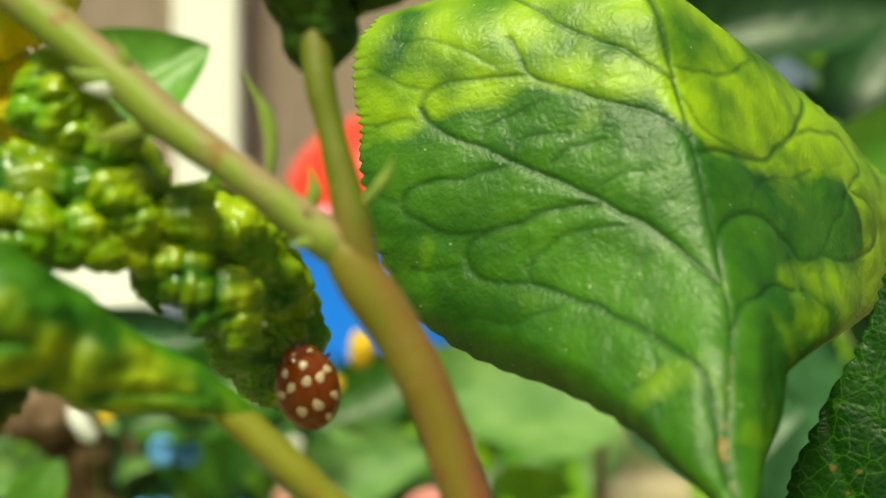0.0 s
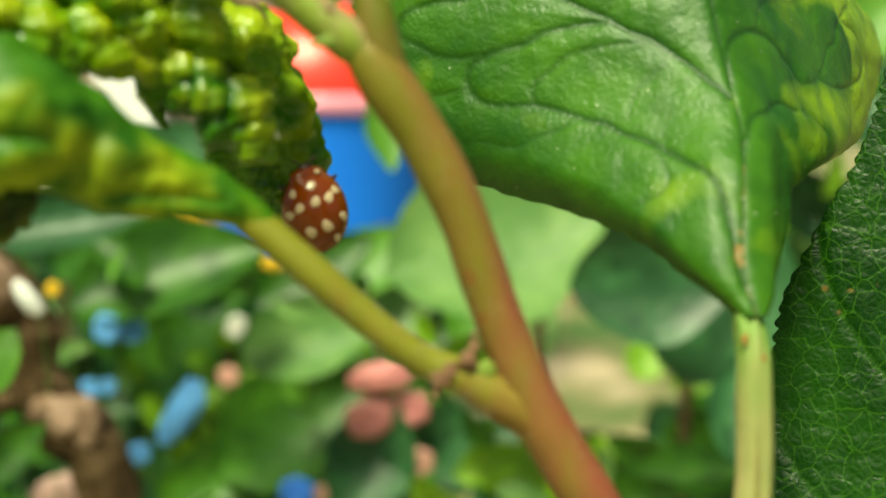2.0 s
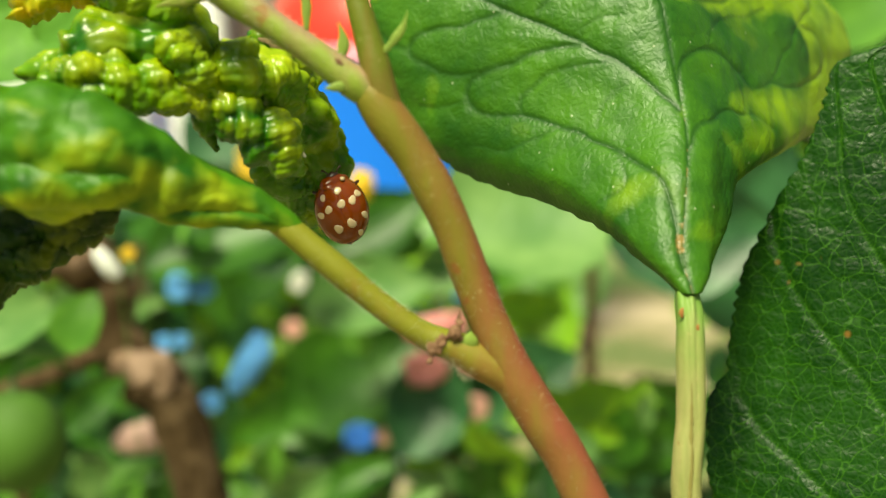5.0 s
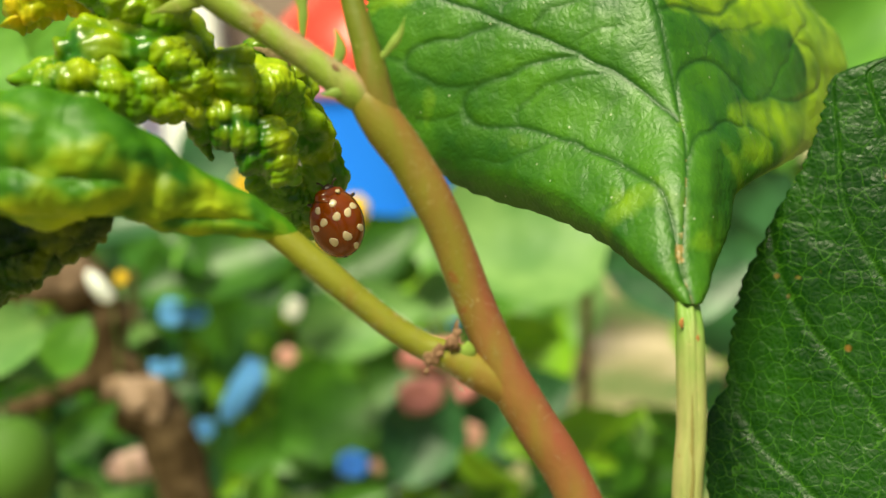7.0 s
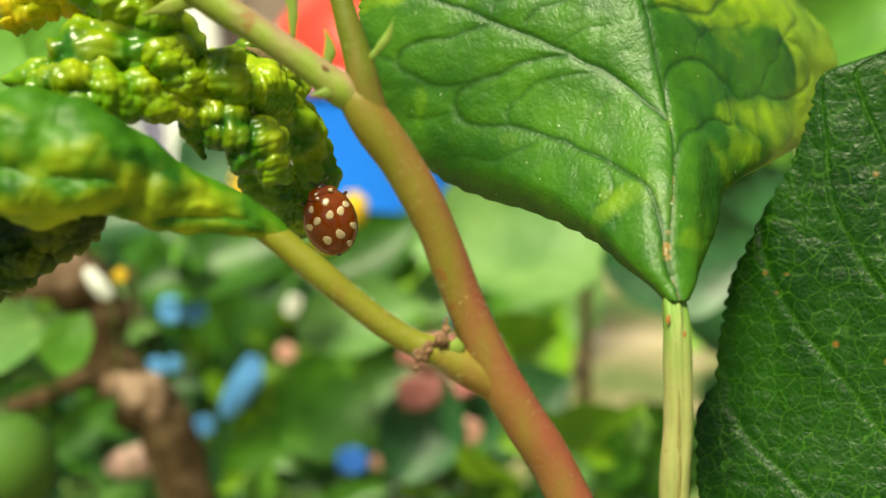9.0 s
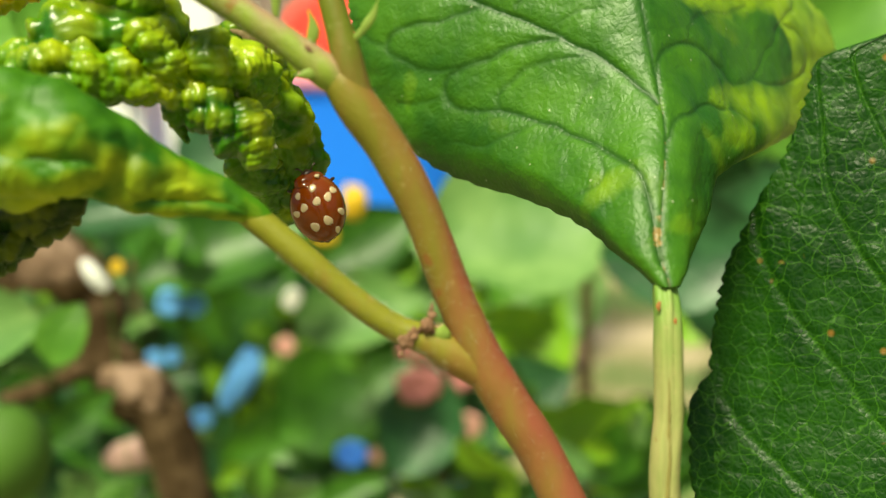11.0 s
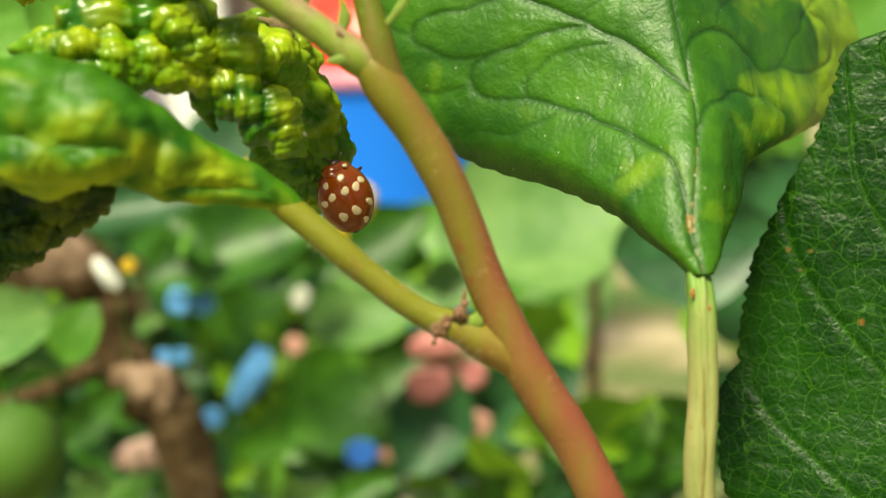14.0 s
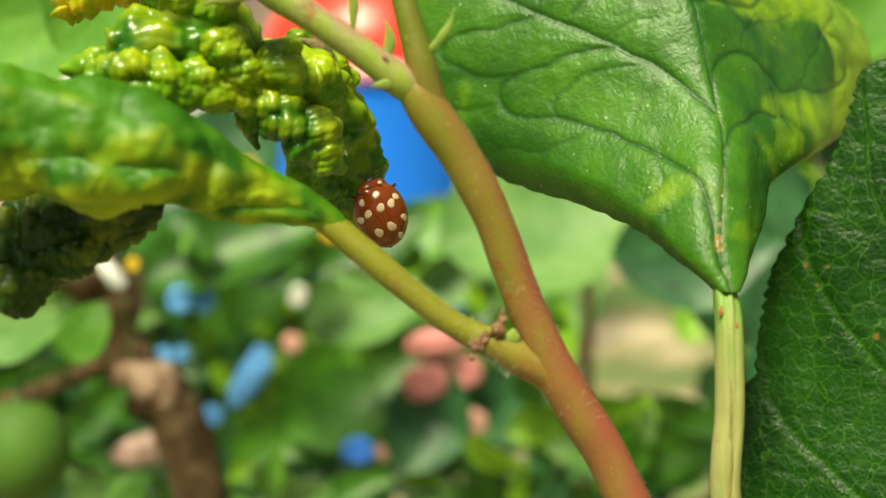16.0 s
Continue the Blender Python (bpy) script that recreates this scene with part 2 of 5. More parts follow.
def swell(p, seed=0):
    """Smooth noise from -1 to 1."""
    p = np.asarray(p, float) @ np.array([[0.8, -0.36, 0.48], [0.0, 0.8, 0.6], [-0.6, -0.48, 0.64]])
    base = np.floor(p)
    f = p - base
    f = f * f * (3 - 2 * f)
    out = np.zeros(len(p))
    for i in (0, 1):
        for j in (0, 1):
            for k in (0, 1):
                h = np.sin((base + (i, j, k)) @ np.array([127.1, 311.7, 74.7]) + seed) * 43758.5453
                wgt = np.where(i, f[:, 0], 1 - f[:, 0]) * np.where(j, f[:, 1], 1 - f[:, 1]) * np.where(k, f[:, 2], 1 - f[:, 2])
                out += wgt * (2 * (h - np.floor(h)) - 1)
    return out


def spline(points, count):
    """Points on a smooth line through the given ones."""
    p = np.array(points, float)
    p = np.vstack([2 * p[0] - p[1], p, 2 * p[-1] - p[-2]])
    s = np.linspace(0, len(points) - 1 - 1e-9, count)
    i, u = s.astype(int), (s % 1)[:, None]
    a, b, c, d = p[i], p[i + 1], p[i + 2], p[i + 3]
    return 0.5 * (2 * b + (c - a) * u + (2 * a - 5 * b + 4 * c - d) * u**2 + (3 * b - a - 3 * c + d) * u**3)


def sheet(verts, rows, cols, loop=False):
    """Faces of a grid of rows x cols vertices; loop: the columns close."""
    i, j = np.meshgrid(np.arange(rows - 1), np.arange(cols if loop else cols - 1), indexing="ij")
    j2 = (j + 1) % cols
    return np.stack([i * cols + j, i * cols + j2, (i + 1) * cols + j2, (i + 1) * cols + j], -1).reshape(-1, 4)


def to_mesh(name, verts, faces, smooth=True, **values):
    """A mesh from arrays in centimetres about the 0.9 m point; values become point attributes."""
    me = bpy.data.meshes.new(name)
    me.from_pydata([tuple(v) for v in np.asarray(verts) / 100], [], [tuple(f) for f in faces])
    for key, v in values.items():
        me.attributes.new(key, "FLOAT", "POINT").data.foreach_set("value", np.asarray(v, np.float32))
    me.polygons.foreach_set("use_smooth", [smooth] * len(me.polygons))
    me.update()
    return me


def part_mesh(name, me, material, parent, label="", thick=0.0):
    ob = new(name, me)
    ob.parent = parent
    if not me.materials:
        me.materials.append(material)
    if label:
        ob["label"] = label
    if thick:
        m = ob.modifiers.new("thickness", "SOLIDIFY")
        m.thickness, m.offset = thick / 100, -1.0
    return ob


def tube_arrays(points, radii, along, around, flat=1.0):
    """Vertices, faces and outward ways of a tube with closed, rounded ends."""
    c = spline(points, along)
    r = spline([(v, 0, 0) for v in radii], along)[:, 0]
    t = np.gradient(c, axis=0)
    t /= np.linalg.norm(t, axis=1)[:, None]
    side = np.cross(t, (0.05, 1.0, 0.1))
    side /= np.linalg.norm(side, axis=1)[:, None]
    up = np.cross(side, t)
    ang = np.linspace(0, 2 * np.pi, around, endpoint=False)
    out = side[:, None] * np.cos(ang)[None, :, None] + up[:, None] * np.sin(ang)[None, :, None] * flat
    verts = (c[:, None] + out * r[:, None, None]).reshape(-1, 3)
    faces = [tuple(f) for f in sheet(verts, along, around, True)]
    n = len(verts)
    verts = np.vstack([verts, c[0] - t[0] * r[0] * 0.5, c[-1] + t[-1] * r[-1] * 0.5])
    faces += [(n, (k + 1) % around, k) for k in range(around)]
    faces += [(n + 1, n - around + k, n - around + (k + 1) % around) for k in range(around)]
    ways = np.vstack([out.reshape(-1, 3), -t[0], t[-1]])
    return verts, faces, ways


def tube(name, points, radii, material, parent, label="", along=60, around=20, rough=0.0, grain=4.0, flush=None, ribs=0.0):
    v, f, o = tube_arrays(points, radii, along, around)
    v = v + o * (rough * swell(v * grain, 3))[:, None]
    if ribs:
        v = v + o * (ribs * np.cos(np.arctan2(o[:, 2], o[:, 0]) * 5))[:, None]
    values = {"flush": np.clip(o @ np.array(flush), 0, 1) ** 2} if flush else {}
    return part_mesh(name, to_mesh(name, v, f, **values), material, parent, label)


def blistered(name, lobes, material, parent, label, size=0.11, height=0.055, seed=1.0, sick=0.0, along=110, around=72, wrinkle=0.0, thin=0.08, up=0.05, flow=3.4, crease=0.5, tone=0.11, greener=0.0, bulge=0.08, calm=0.0, fine=0.14):
    """A leaf that is rolled up and puckered into blisters: lobes of (spine, radii, flatness). up: how much the upper
    side yellows, which puts the light on it into the colour. tone: how far tops yellow and creases stay dark green,
    their shade in the colour.
    """
    vs, fs, ill_and_lit, n = [], [], [], 0
    for k, (spine, radii, flat) in enumerate(lobes):
        v, f, o = tube_arrays(spine, radii, along, around, flat)
        r = np.append(np.repeat(spline([(q, 0, 0) for q in radii], along)[:, 0], around), [radii[0], radii[-1]])
        # the blisters shrink where the roll is thin
        share = np.clip(r / thin, 0.1, 1)
        v = v + o * (bulge * share * swell(v * flow, seed + k) + 0.03 * share * swell(v * flow * 2.3, seed + k + 7))[:, None]
        warp = np.stack([swell(v * 2.6, seed + 31), swell(v * 2.6, seed + 32), swell(v * 2.6, seed + 33)], -1)
        q = v + 0.06 * warp
        d1, d2 = cells(q / (size * 1.7), seed), cells(q / (size * 0.8), seed + 5)
        dome = np.clip(1 - (d1 / 0.66) ** 2, -crease, 1) + 0.38 * np.clip(1 - (d2 / 0.66) ** 2, -crease, 1)
        dome = dome + fine * np.clip(1 - (cells(q / (size * 0.4), seed + 11) / 0.66) ** 2, -crease, 1)
        if wrinkle:
            ridge = 1 - 2 * np.abs(swell(v * (3.2, 3.2, 4.5) + 9, seed)) + 0.4 * (1 - 2 * np.abs(swell(v * 8, seed + 2)))
            dome = (1 - wrinkle) * dome + ridge * wrinkle
        v = v + o * (height * dome * share * (1 - calm * np.clip(o[:, 2] * 1.6, 0, 1)))[:, None]
        vs.append(v)
        fs += [tuple(i + n for i in face) for face in f]
        # Yellow blotches, plus light from above and crease shade put into the colour.
        ill_and_lit.append(tone * (dome - 0.5) + sick + up * o[:, 2] - greener * np.clip((v[:, 0] + 1.45) / 0.3, 0, 1) * np.clip((v[:, 1] - 6.6) / 0.4, 0, 1) - 0.14 * (1 - np.clip(r / thin, 0, 1)))
        n += len(v)
    return part_mesh(name, to_mesh(name, np.vstack(vs), fs, sick=np.concatenate(ill_and_lit), vein=np.zeros(n)), material, parent, label)


# ---- setting ----
def ground_mesh():
    n = Nodes("garden_soil")
    tone = n.ramp(n.noise(1.6, 5, 0.6), (0.38, (0.05, 0.11, 0.02)), (0.5, (0.16, 0.15, 0.06)), (0.6, (0.42, 0.33, 0.22)))
    n.set(base=tone, rough=0.95)
    n.bump(n.noise(40, 4), 0.6, 0.02)
    me = bpy.data.meshes.new("ground")
    me.from_pydata([(-400, -400, 0), (400, -400, 0), (400, 400, 0), (-400, 400, 0)], [], [(0, 1, 2, 3)])
    me.materials.append(n.m)
    tagged(new("ground", me), "bare sandy garden soil with patches of grass", "ground", kind="structure")


def box_mesh(name, x0, x1, y0, y1, z0, z1, bevel=0.004):
    bm = bmesh.new()
    bmesh.ops.create_cube(bm, size=1.0)
    for v in bm.verts:
        v.co = ((x0 + x1) / 2 + v.co.x * (x1 - x0), (y0 + y1) / 2 + v.co.y * (y1 - y0), (z0 + z1) / 2 + v.co.z * (z1 - z0))
    bmesh.ops.bevel(bm, geom=bm.edges[:], offset=bevel, segments=2, affect="EDGES")
    me = bpy.data.meshes.new(name)
    bm.to_mesh(me)
    bm.free()
    return me


def fence():
    thing = tagged(new("fence"), "weathered grey-brown board fence with a white painted post", "fence", kind="structure")
    thing.location = (-1.0, 3.05, 0)
    for k in range(17):
        x = -2.0 + 0.2 * k
        part_mesh("board", box_mesh("board", x + 0.0005, x + 0.1995, 0, 0.022, 0.03, 1.75 + 0.01 * math.sin(k * 2.3)), BOARD, thing)
    part_mesh("rail", box_mesh("rail", -2.0, 1.4, 0.024, 0.06, 0.5, 0.59), BOARD, thing)
    part_mesh("rail", box_mesh("rail", -2.0, 1.4, 0.024, 0.06, 1.35, 1.44), BOARD, thing)
    part_mesh("post", box_mesh("post", 0.285, 0.452, -0.14, -0.004, 0.0, 1.85, 0.008), WHITE_PAINT, thing, "white painted post")


def lathe(name, profile, material, parent, label="", around=48):
    """A turned shape from (radius, height) pairs in metres."""
    ang = np.linspace(0, 2 * np.pi, around, endpoint=False)
    v = np.array([(r * math.cos(t), r * math.sin(t), z) for r, z in profile for t in ang])
    me = to_mesh(name, v * 100, sheet(v, len(profile), around, True))
    return part_mesh(name, me, material, parent, label)


def toy_tub():
    thing = tagged(new("toy_tub"), "blue plastic toy tub with a red domed lid", "toy")
    thing.location = (-0.11, 2.35, 0)
    lathe("body", [(0.0, 0.0), (0.17, 0.0), (0.18, 0.01), (0.205, 0.4), (0.225, 0.84), (0.23, 0.86), (0.215, 0.865), (0.0, 0.865)], BLUE_PLASTIC, thing, "blue tub body")
    lathe("rim", [(0.225, 0.85), (0.238, 0.853), (0.243, 0.865), (0.238, 0.885), (0.22, 0.89), (0.0, 0.89)], PINK_PLASTIC, thing, "pink rim")
    dome = [(0.235 * math.cos(t), 0.885 + 0.2 * math.sin(t)) for t in np.linspace(0, math.pi / 2, 14)]
    lathe("lid", dome, RED_PLASTIC, thing, "red domed lid")


def white_crate():
    thing = tagged(new("white_crate"), "white plastic garden crate standing on the soil", "crate")
    thing.location = (-0.68, 2.05, 0)
    part_mesh("body", box_mesh("body", -0.19, 0.165, -0.12, 0.12, 0, 0.86, 0.02), WHITE_PLASTIC, thing)
    part_mesh("lid", box_mesh("lid", -0.2, 0.175, -0.13, 0.13, 0.862, 0.89, 0.008), WHITE_PLASTIC, thing)


ground_mesh()
fence()
toy_tub()
white_crate()

# ---- the shoot ----
shoot = tagged(new("fruit_tree_shoot"), "young fruit tree shoot with reddish stem and aphid-curled leaves", "plant")
shoot.location = (0, 0, EYE)

tube("main_stem", [(-0.52, 5.88, -0.2), (-0.44, 5.87, -0.3), (-0.34, 5.865, -0.45), (-0.17, 5.85, -0.71), (0.02, 5.84, -1.09), (0.15, 5.83, -1.47), (0.3, 5.81, -1.86), (0.47, 5.78, -2.24), (0.7, 5.75, -2.62), (0.87, 5.72, -2.96), (1.0, 5.7, -3.27), (1.2, 5.72, -3.8), (1.5, 5.78, -4.6), (2.0, 5.9, -6.0), (2.8, 6.3, -9), (3.6, 6.8, -15), (4.4, 7.4, -28), (5.0, 8.0, -55), (5.0, 8.0, -91)],
     [0.09, 0.125, 0.14, 0.136, 0.13, 0.13, 0.135, 0.15, 0.15, 0.15, 0.155, 0.16, 0.17, 0.2, 0.23, 0.27, 0.33, 0.42, 0.5], STEM, shoot, "reddish green stem", 380, 28, 0.008, 4.0, flush=(0.85, -0.15, 0.3))
tube("upper_stalk", [(-0.17, 5.86, -0.73), (-0.3, 5.865, -0.5), (-0.39, 5.87, -0.25), (-0.43, 5.88, -0.06), (-0.49, 5.92, 0.17), (-0.555, 5.98, 0.43), (-0.62, 6.05, 0.71), (-0.69, 6.25, 1.3)],
     [0.05, 0.09, 0.106, 0.1, 0.088, 0.078, 0.085, 0.08], UPPER, shoot, "olive green upper stalk", 80, 20, 0.006)
tube("side_branch", [(-0.4, 5.87, -0.33), (-0.52, 5.87, -0.22), (-0.64, 5.87, -0.13), (-0.85, 5.89, 0.03), (-1.11, 5.93, 0.22), (-1.41, 5.99, 0.43), (-1.82, 6.1, 0.77), (-2.5, 6.25, 1.3)],
     [0.06, 0.11, 0.11, 0.096, 0.1, 0.11, 0.12, 0.12], SIDE, shoot, "green side branch flushed pink above", 90, 22, 0.006, flush=(0.75, 0.0, 0.85))
tube("leaf_stalk", [(0.62, 5.76, -2.5), (0.41, 5.785, -2.2), (0.2, 5.79, -2.06), (0.04, 5.79, -1.97), (-0.15, 5.8, -1.89), (-0.33, 5.81, -1.77), (-0.51, 5.82, -1.62), (-0.7, 5.83, -1.45), (-0.88, 5.85, -1.29), (-1.08, 5.88, -1.12), (-1.3, 5.88, -0.98)],
     [0.07, 0.128, 0.132, 0.108, 0.09, 0.088, 0.09, 0.095, 0.094, 0.088, 0.05], LEAFSTALK, shoot, "green leaf stalk", 110, 20, 0.005)



def hairs(name, line, count, parent, label):
    """Short pale down that stands off a stem; line holds (x, y, z, radius)."""
    rng = np.random.default_rng(count)
    c = spline([p[:3] for p in line], 200)
    r = spline([(p[3], 0, 0) for p in line], 200)[:, 0]
    t = np.gradient(c, axis=0)
    t /= np.linalg.norm(t, axis=1)[:, None]
    side = np.cross(t, (0.05, 1.0, 0.1))
    side /= np.linalg.norm(side, axis=1)[:, None]
    up = np.cross(side, t)
    i = rng.integers(0, 200, count)
    a = rng.uniform(0, 2 * np.pi, count)
    out = side[i] * np.cos(a)[:, None] + up[i] * np.sin(a)[:, None]
    foot = c[i] + out * (r[i] * 0.97)[:, None]
    tip = foot + out * rng.uniform(0.015, 0.042, count)[:, None] + t[i] * rng.uniform(-0.015, 0.015, count)[:, None]
    wide = np.cross(out, t[i])
    v = np.stack([foot + wide * 0.0014, foot - wide * 0.0014, foot + t[i] * 0.0014, tip], 1).reshape(-1, 3)
    b = np.arange(count)[:, None] * 4
    f = np.concatenate([b + (0, 1, 3), b + (1, 2, 3), b + (2, 0, 3)])
    ob = part_mesh(name, to_mesh(name, v, f), DOWN, parent)
    tagged(ob, label, kind="stuff")


DOWN = plain_material("pale_down", (0.55, 0.55, 0.4), 0.6, 0.1, 100, 0.3)
hairs("stalk_down", [(0.19, 5.79, -2.11, 0.122), (0.04, 5.79, -2.0, 0.105), (-0.15, 5.8, -1.89, 0.09), (-0.51, 5.82, -1.62, 0.09), (-0.88, 5.85, -1.31, 0.095)], 1600, shoot, "fine pale hairs on the leaf stalk")
hairs("stem_down", [(-0.4, 5.87, -0.33, 0.12), (-0.17, 5.85, -0.71, 0.136), (0.02, 5.84, -1.09, 0.128), (0.15, 5.83, -1.47, 0.13), (0.3, 5.81, -1.86, 0.135), (0.47, 5.78, -2.24, 0.15), (0.87, 5.72, -2.96, 0.15), (1.2, 5.72, -3.8, 0.16)], 1500, shoot, "fine pale hairs on the reddish stem")
hairs("branch_down", [(-0.64, 5.87, -0.13, 0.11), (-0.85, 5.89, 0.03, 0.096), (-1.11, 5.93, 0.22, 0.1), (-1.41, 5.99, 0.43, 0.11), (-1.82, 6.1, 0.77, 0.12)], 1000, shoot, "fine pale hairs on the side branch")

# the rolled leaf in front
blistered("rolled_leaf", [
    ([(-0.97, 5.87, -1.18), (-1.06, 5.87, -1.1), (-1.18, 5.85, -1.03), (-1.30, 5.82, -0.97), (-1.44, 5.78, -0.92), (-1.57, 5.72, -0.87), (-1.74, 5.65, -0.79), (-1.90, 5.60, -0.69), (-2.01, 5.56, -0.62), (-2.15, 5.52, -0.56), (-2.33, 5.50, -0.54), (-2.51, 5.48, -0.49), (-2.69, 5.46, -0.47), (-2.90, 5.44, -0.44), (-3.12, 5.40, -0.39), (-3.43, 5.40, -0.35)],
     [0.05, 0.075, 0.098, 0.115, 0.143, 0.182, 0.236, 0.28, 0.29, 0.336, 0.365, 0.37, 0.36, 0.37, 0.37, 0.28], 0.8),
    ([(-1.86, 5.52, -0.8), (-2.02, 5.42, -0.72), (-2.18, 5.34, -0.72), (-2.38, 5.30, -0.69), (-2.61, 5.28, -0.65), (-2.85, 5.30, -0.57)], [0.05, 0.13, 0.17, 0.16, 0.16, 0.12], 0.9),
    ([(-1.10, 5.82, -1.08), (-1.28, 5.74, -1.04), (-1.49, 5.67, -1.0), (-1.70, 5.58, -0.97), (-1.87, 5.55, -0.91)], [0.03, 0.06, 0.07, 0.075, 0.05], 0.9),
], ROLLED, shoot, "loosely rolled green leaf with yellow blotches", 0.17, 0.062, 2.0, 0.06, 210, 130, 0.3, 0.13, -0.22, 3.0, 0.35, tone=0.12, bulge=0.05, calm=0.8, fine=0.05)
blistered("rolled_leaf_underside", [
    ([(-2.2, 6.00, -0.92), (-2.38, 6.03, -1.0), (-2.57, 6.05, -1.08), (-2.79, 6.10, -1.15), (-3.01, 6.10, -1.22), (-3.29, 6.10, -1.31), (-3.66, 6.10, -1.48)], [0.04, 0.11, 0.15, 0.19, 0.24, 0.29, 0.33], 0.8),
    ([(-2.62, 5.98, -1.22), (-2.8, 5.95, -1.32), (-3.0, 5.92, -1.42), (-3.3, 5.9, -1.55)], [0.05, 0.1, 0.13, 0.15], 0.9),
], UNDER, shoot, "puckered underside of the rolled leaf, shade put into its colour", 0.09, 0.06, 3.0, 0.0)
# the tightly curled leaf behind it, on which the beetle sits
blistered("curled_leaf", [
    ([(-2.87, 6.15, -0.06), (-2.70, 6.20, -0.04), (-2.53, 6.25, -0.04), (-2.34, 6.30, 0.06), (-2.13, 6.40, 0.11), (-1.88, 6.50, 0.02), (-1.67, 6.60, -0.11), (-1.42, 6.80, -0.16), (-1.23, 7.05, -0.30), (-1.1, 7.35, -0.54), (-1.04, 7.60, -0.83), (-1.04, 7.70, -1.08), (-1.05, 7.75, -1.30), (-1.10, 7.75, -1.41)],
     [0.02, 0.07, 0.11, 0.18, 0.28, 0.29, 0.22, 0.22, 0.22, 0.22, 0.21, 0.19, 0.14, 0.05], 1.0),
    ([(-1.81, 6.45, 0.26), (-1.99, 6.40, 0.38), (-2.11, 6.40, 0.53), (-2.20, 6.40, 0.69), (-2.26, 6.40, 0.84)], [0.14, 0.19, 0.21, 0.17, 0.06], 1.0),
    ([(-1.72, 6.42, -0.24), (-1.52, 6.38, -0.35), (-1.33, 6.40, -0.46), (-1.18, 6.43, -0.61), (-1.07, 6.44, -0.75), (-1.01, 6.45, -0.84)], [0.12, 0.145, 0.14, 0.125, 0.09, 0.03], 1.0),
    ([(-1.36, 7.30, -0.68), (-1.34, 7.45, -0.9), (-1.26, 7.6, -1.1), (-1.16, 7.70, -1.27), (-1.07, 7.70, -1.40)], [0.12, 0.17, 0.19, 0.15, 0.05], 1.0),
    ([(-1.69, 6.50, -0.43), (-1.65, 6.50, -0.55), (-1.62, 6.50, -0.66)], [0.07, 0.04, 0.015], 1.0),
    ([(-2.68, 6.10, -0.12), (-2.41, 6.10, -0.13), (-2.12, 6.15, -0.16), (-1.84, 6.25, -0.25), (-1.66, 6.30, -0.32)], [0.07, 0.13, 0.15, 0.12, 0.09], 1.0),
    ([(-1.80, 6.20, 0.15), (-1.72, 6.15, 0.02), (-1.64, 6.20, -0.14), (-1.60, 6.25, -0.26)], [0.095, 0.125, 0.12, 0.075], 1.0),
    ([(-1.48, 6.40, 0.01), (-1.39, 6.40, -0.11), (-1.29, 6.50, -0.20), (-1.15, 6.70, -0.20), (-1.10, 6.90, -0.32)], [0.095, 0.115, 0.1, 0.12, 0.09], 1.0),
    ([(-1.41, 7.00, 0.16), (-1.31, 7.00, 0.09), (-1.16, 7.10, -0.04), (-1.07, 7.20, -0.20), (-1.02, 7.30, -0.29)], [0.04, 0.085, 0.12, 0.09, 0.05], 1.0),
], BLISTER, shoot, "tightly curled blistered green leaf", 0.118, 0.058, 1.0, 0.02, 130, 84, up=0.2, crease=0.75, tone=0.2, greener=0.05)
blistered("yellowed_leaf", [
    ([(-3.02, 6.70, 0.42), (-2.83, 6.70, 0.47), (-2.62, 6.70, 0.51), (-2.47, 6.70, 0.46), (-2.41, 6.70, 0.44)], [0.07, 0.15, 0.14, 0.1, 0.02], 1.0),
    ([(-3.3, 6.85, 0.72), (-2.9, 6.85, 0.78), (-2.6, 6.88, 0.78), (-2.3, 6.95, 0.76)], [0.12, 0.24, 0.22, 0.1], 1.0),
    ([(-2.9, 6.6, 1.05), (-2.55, 6.6, 1.12), (-2.25, 6.7, 1.2)], [0.15, 0.2, 0.12], 1.0),
    ([(-2.97, 6.65, 0.36), (-2.93, 6.65, 0.29), (-2.92, 6.65, 0.25)], [0.07, 0.035, 0.012], 1.0),
], YELLOWED, shoot, "yellowed blistered curled leaf", 0.085, 0.045, 4.0, 0.0, 80, 60)
# Takes the same green with shade in its colour.
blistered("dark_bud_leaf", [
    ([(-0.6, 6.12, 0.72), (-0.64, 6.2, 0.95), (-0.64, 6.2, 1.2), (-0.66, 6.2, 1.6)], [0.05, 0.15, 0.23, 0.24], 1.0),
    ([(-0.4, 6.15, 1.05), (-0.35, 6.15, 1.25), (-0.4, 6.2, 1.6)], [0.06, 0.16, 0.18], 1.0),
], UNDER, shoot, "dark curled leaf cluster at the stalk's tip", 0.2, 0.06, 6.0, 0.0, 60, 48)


def spike(name, a, b, r, material=None, label=""):
    mid = [(p + q) / 2 for p, q in zip(a, b)]
    mid[0] += 0.12 * (b[2] - a[2])
    v, f, o = tube_arrays([a, tuple(mid), b], [r * 0.3, r * 0.5, 0.004], 22, 12, 0.35)
    v = v + o * (0.01 * swell(v * 14, 3))[:, None]
    return part_mesh(name, to_mesh(name, v, f), material or BRACT, shoot, label)


spike("bract", (-0.58, 5.79, -0.2), (-0.75, 5.74, -0.21), 0.06)
spike("bract", (-0.66, 5.86, -0.06), (-0.65, 5.84, 0.2), 0.07)
spike("bract", (-0.37, 5.84, 0.0), (-0.2, 5.82, 0.27), 0.05)
spike("bract", (-0.86, 5.88, 0.16), (-1.0, 5.86, 0.7), 0.075)
spike("bract", (-1.66, 6.0, 0.7), (-1.72, 5.98, 0.9), 0.06)
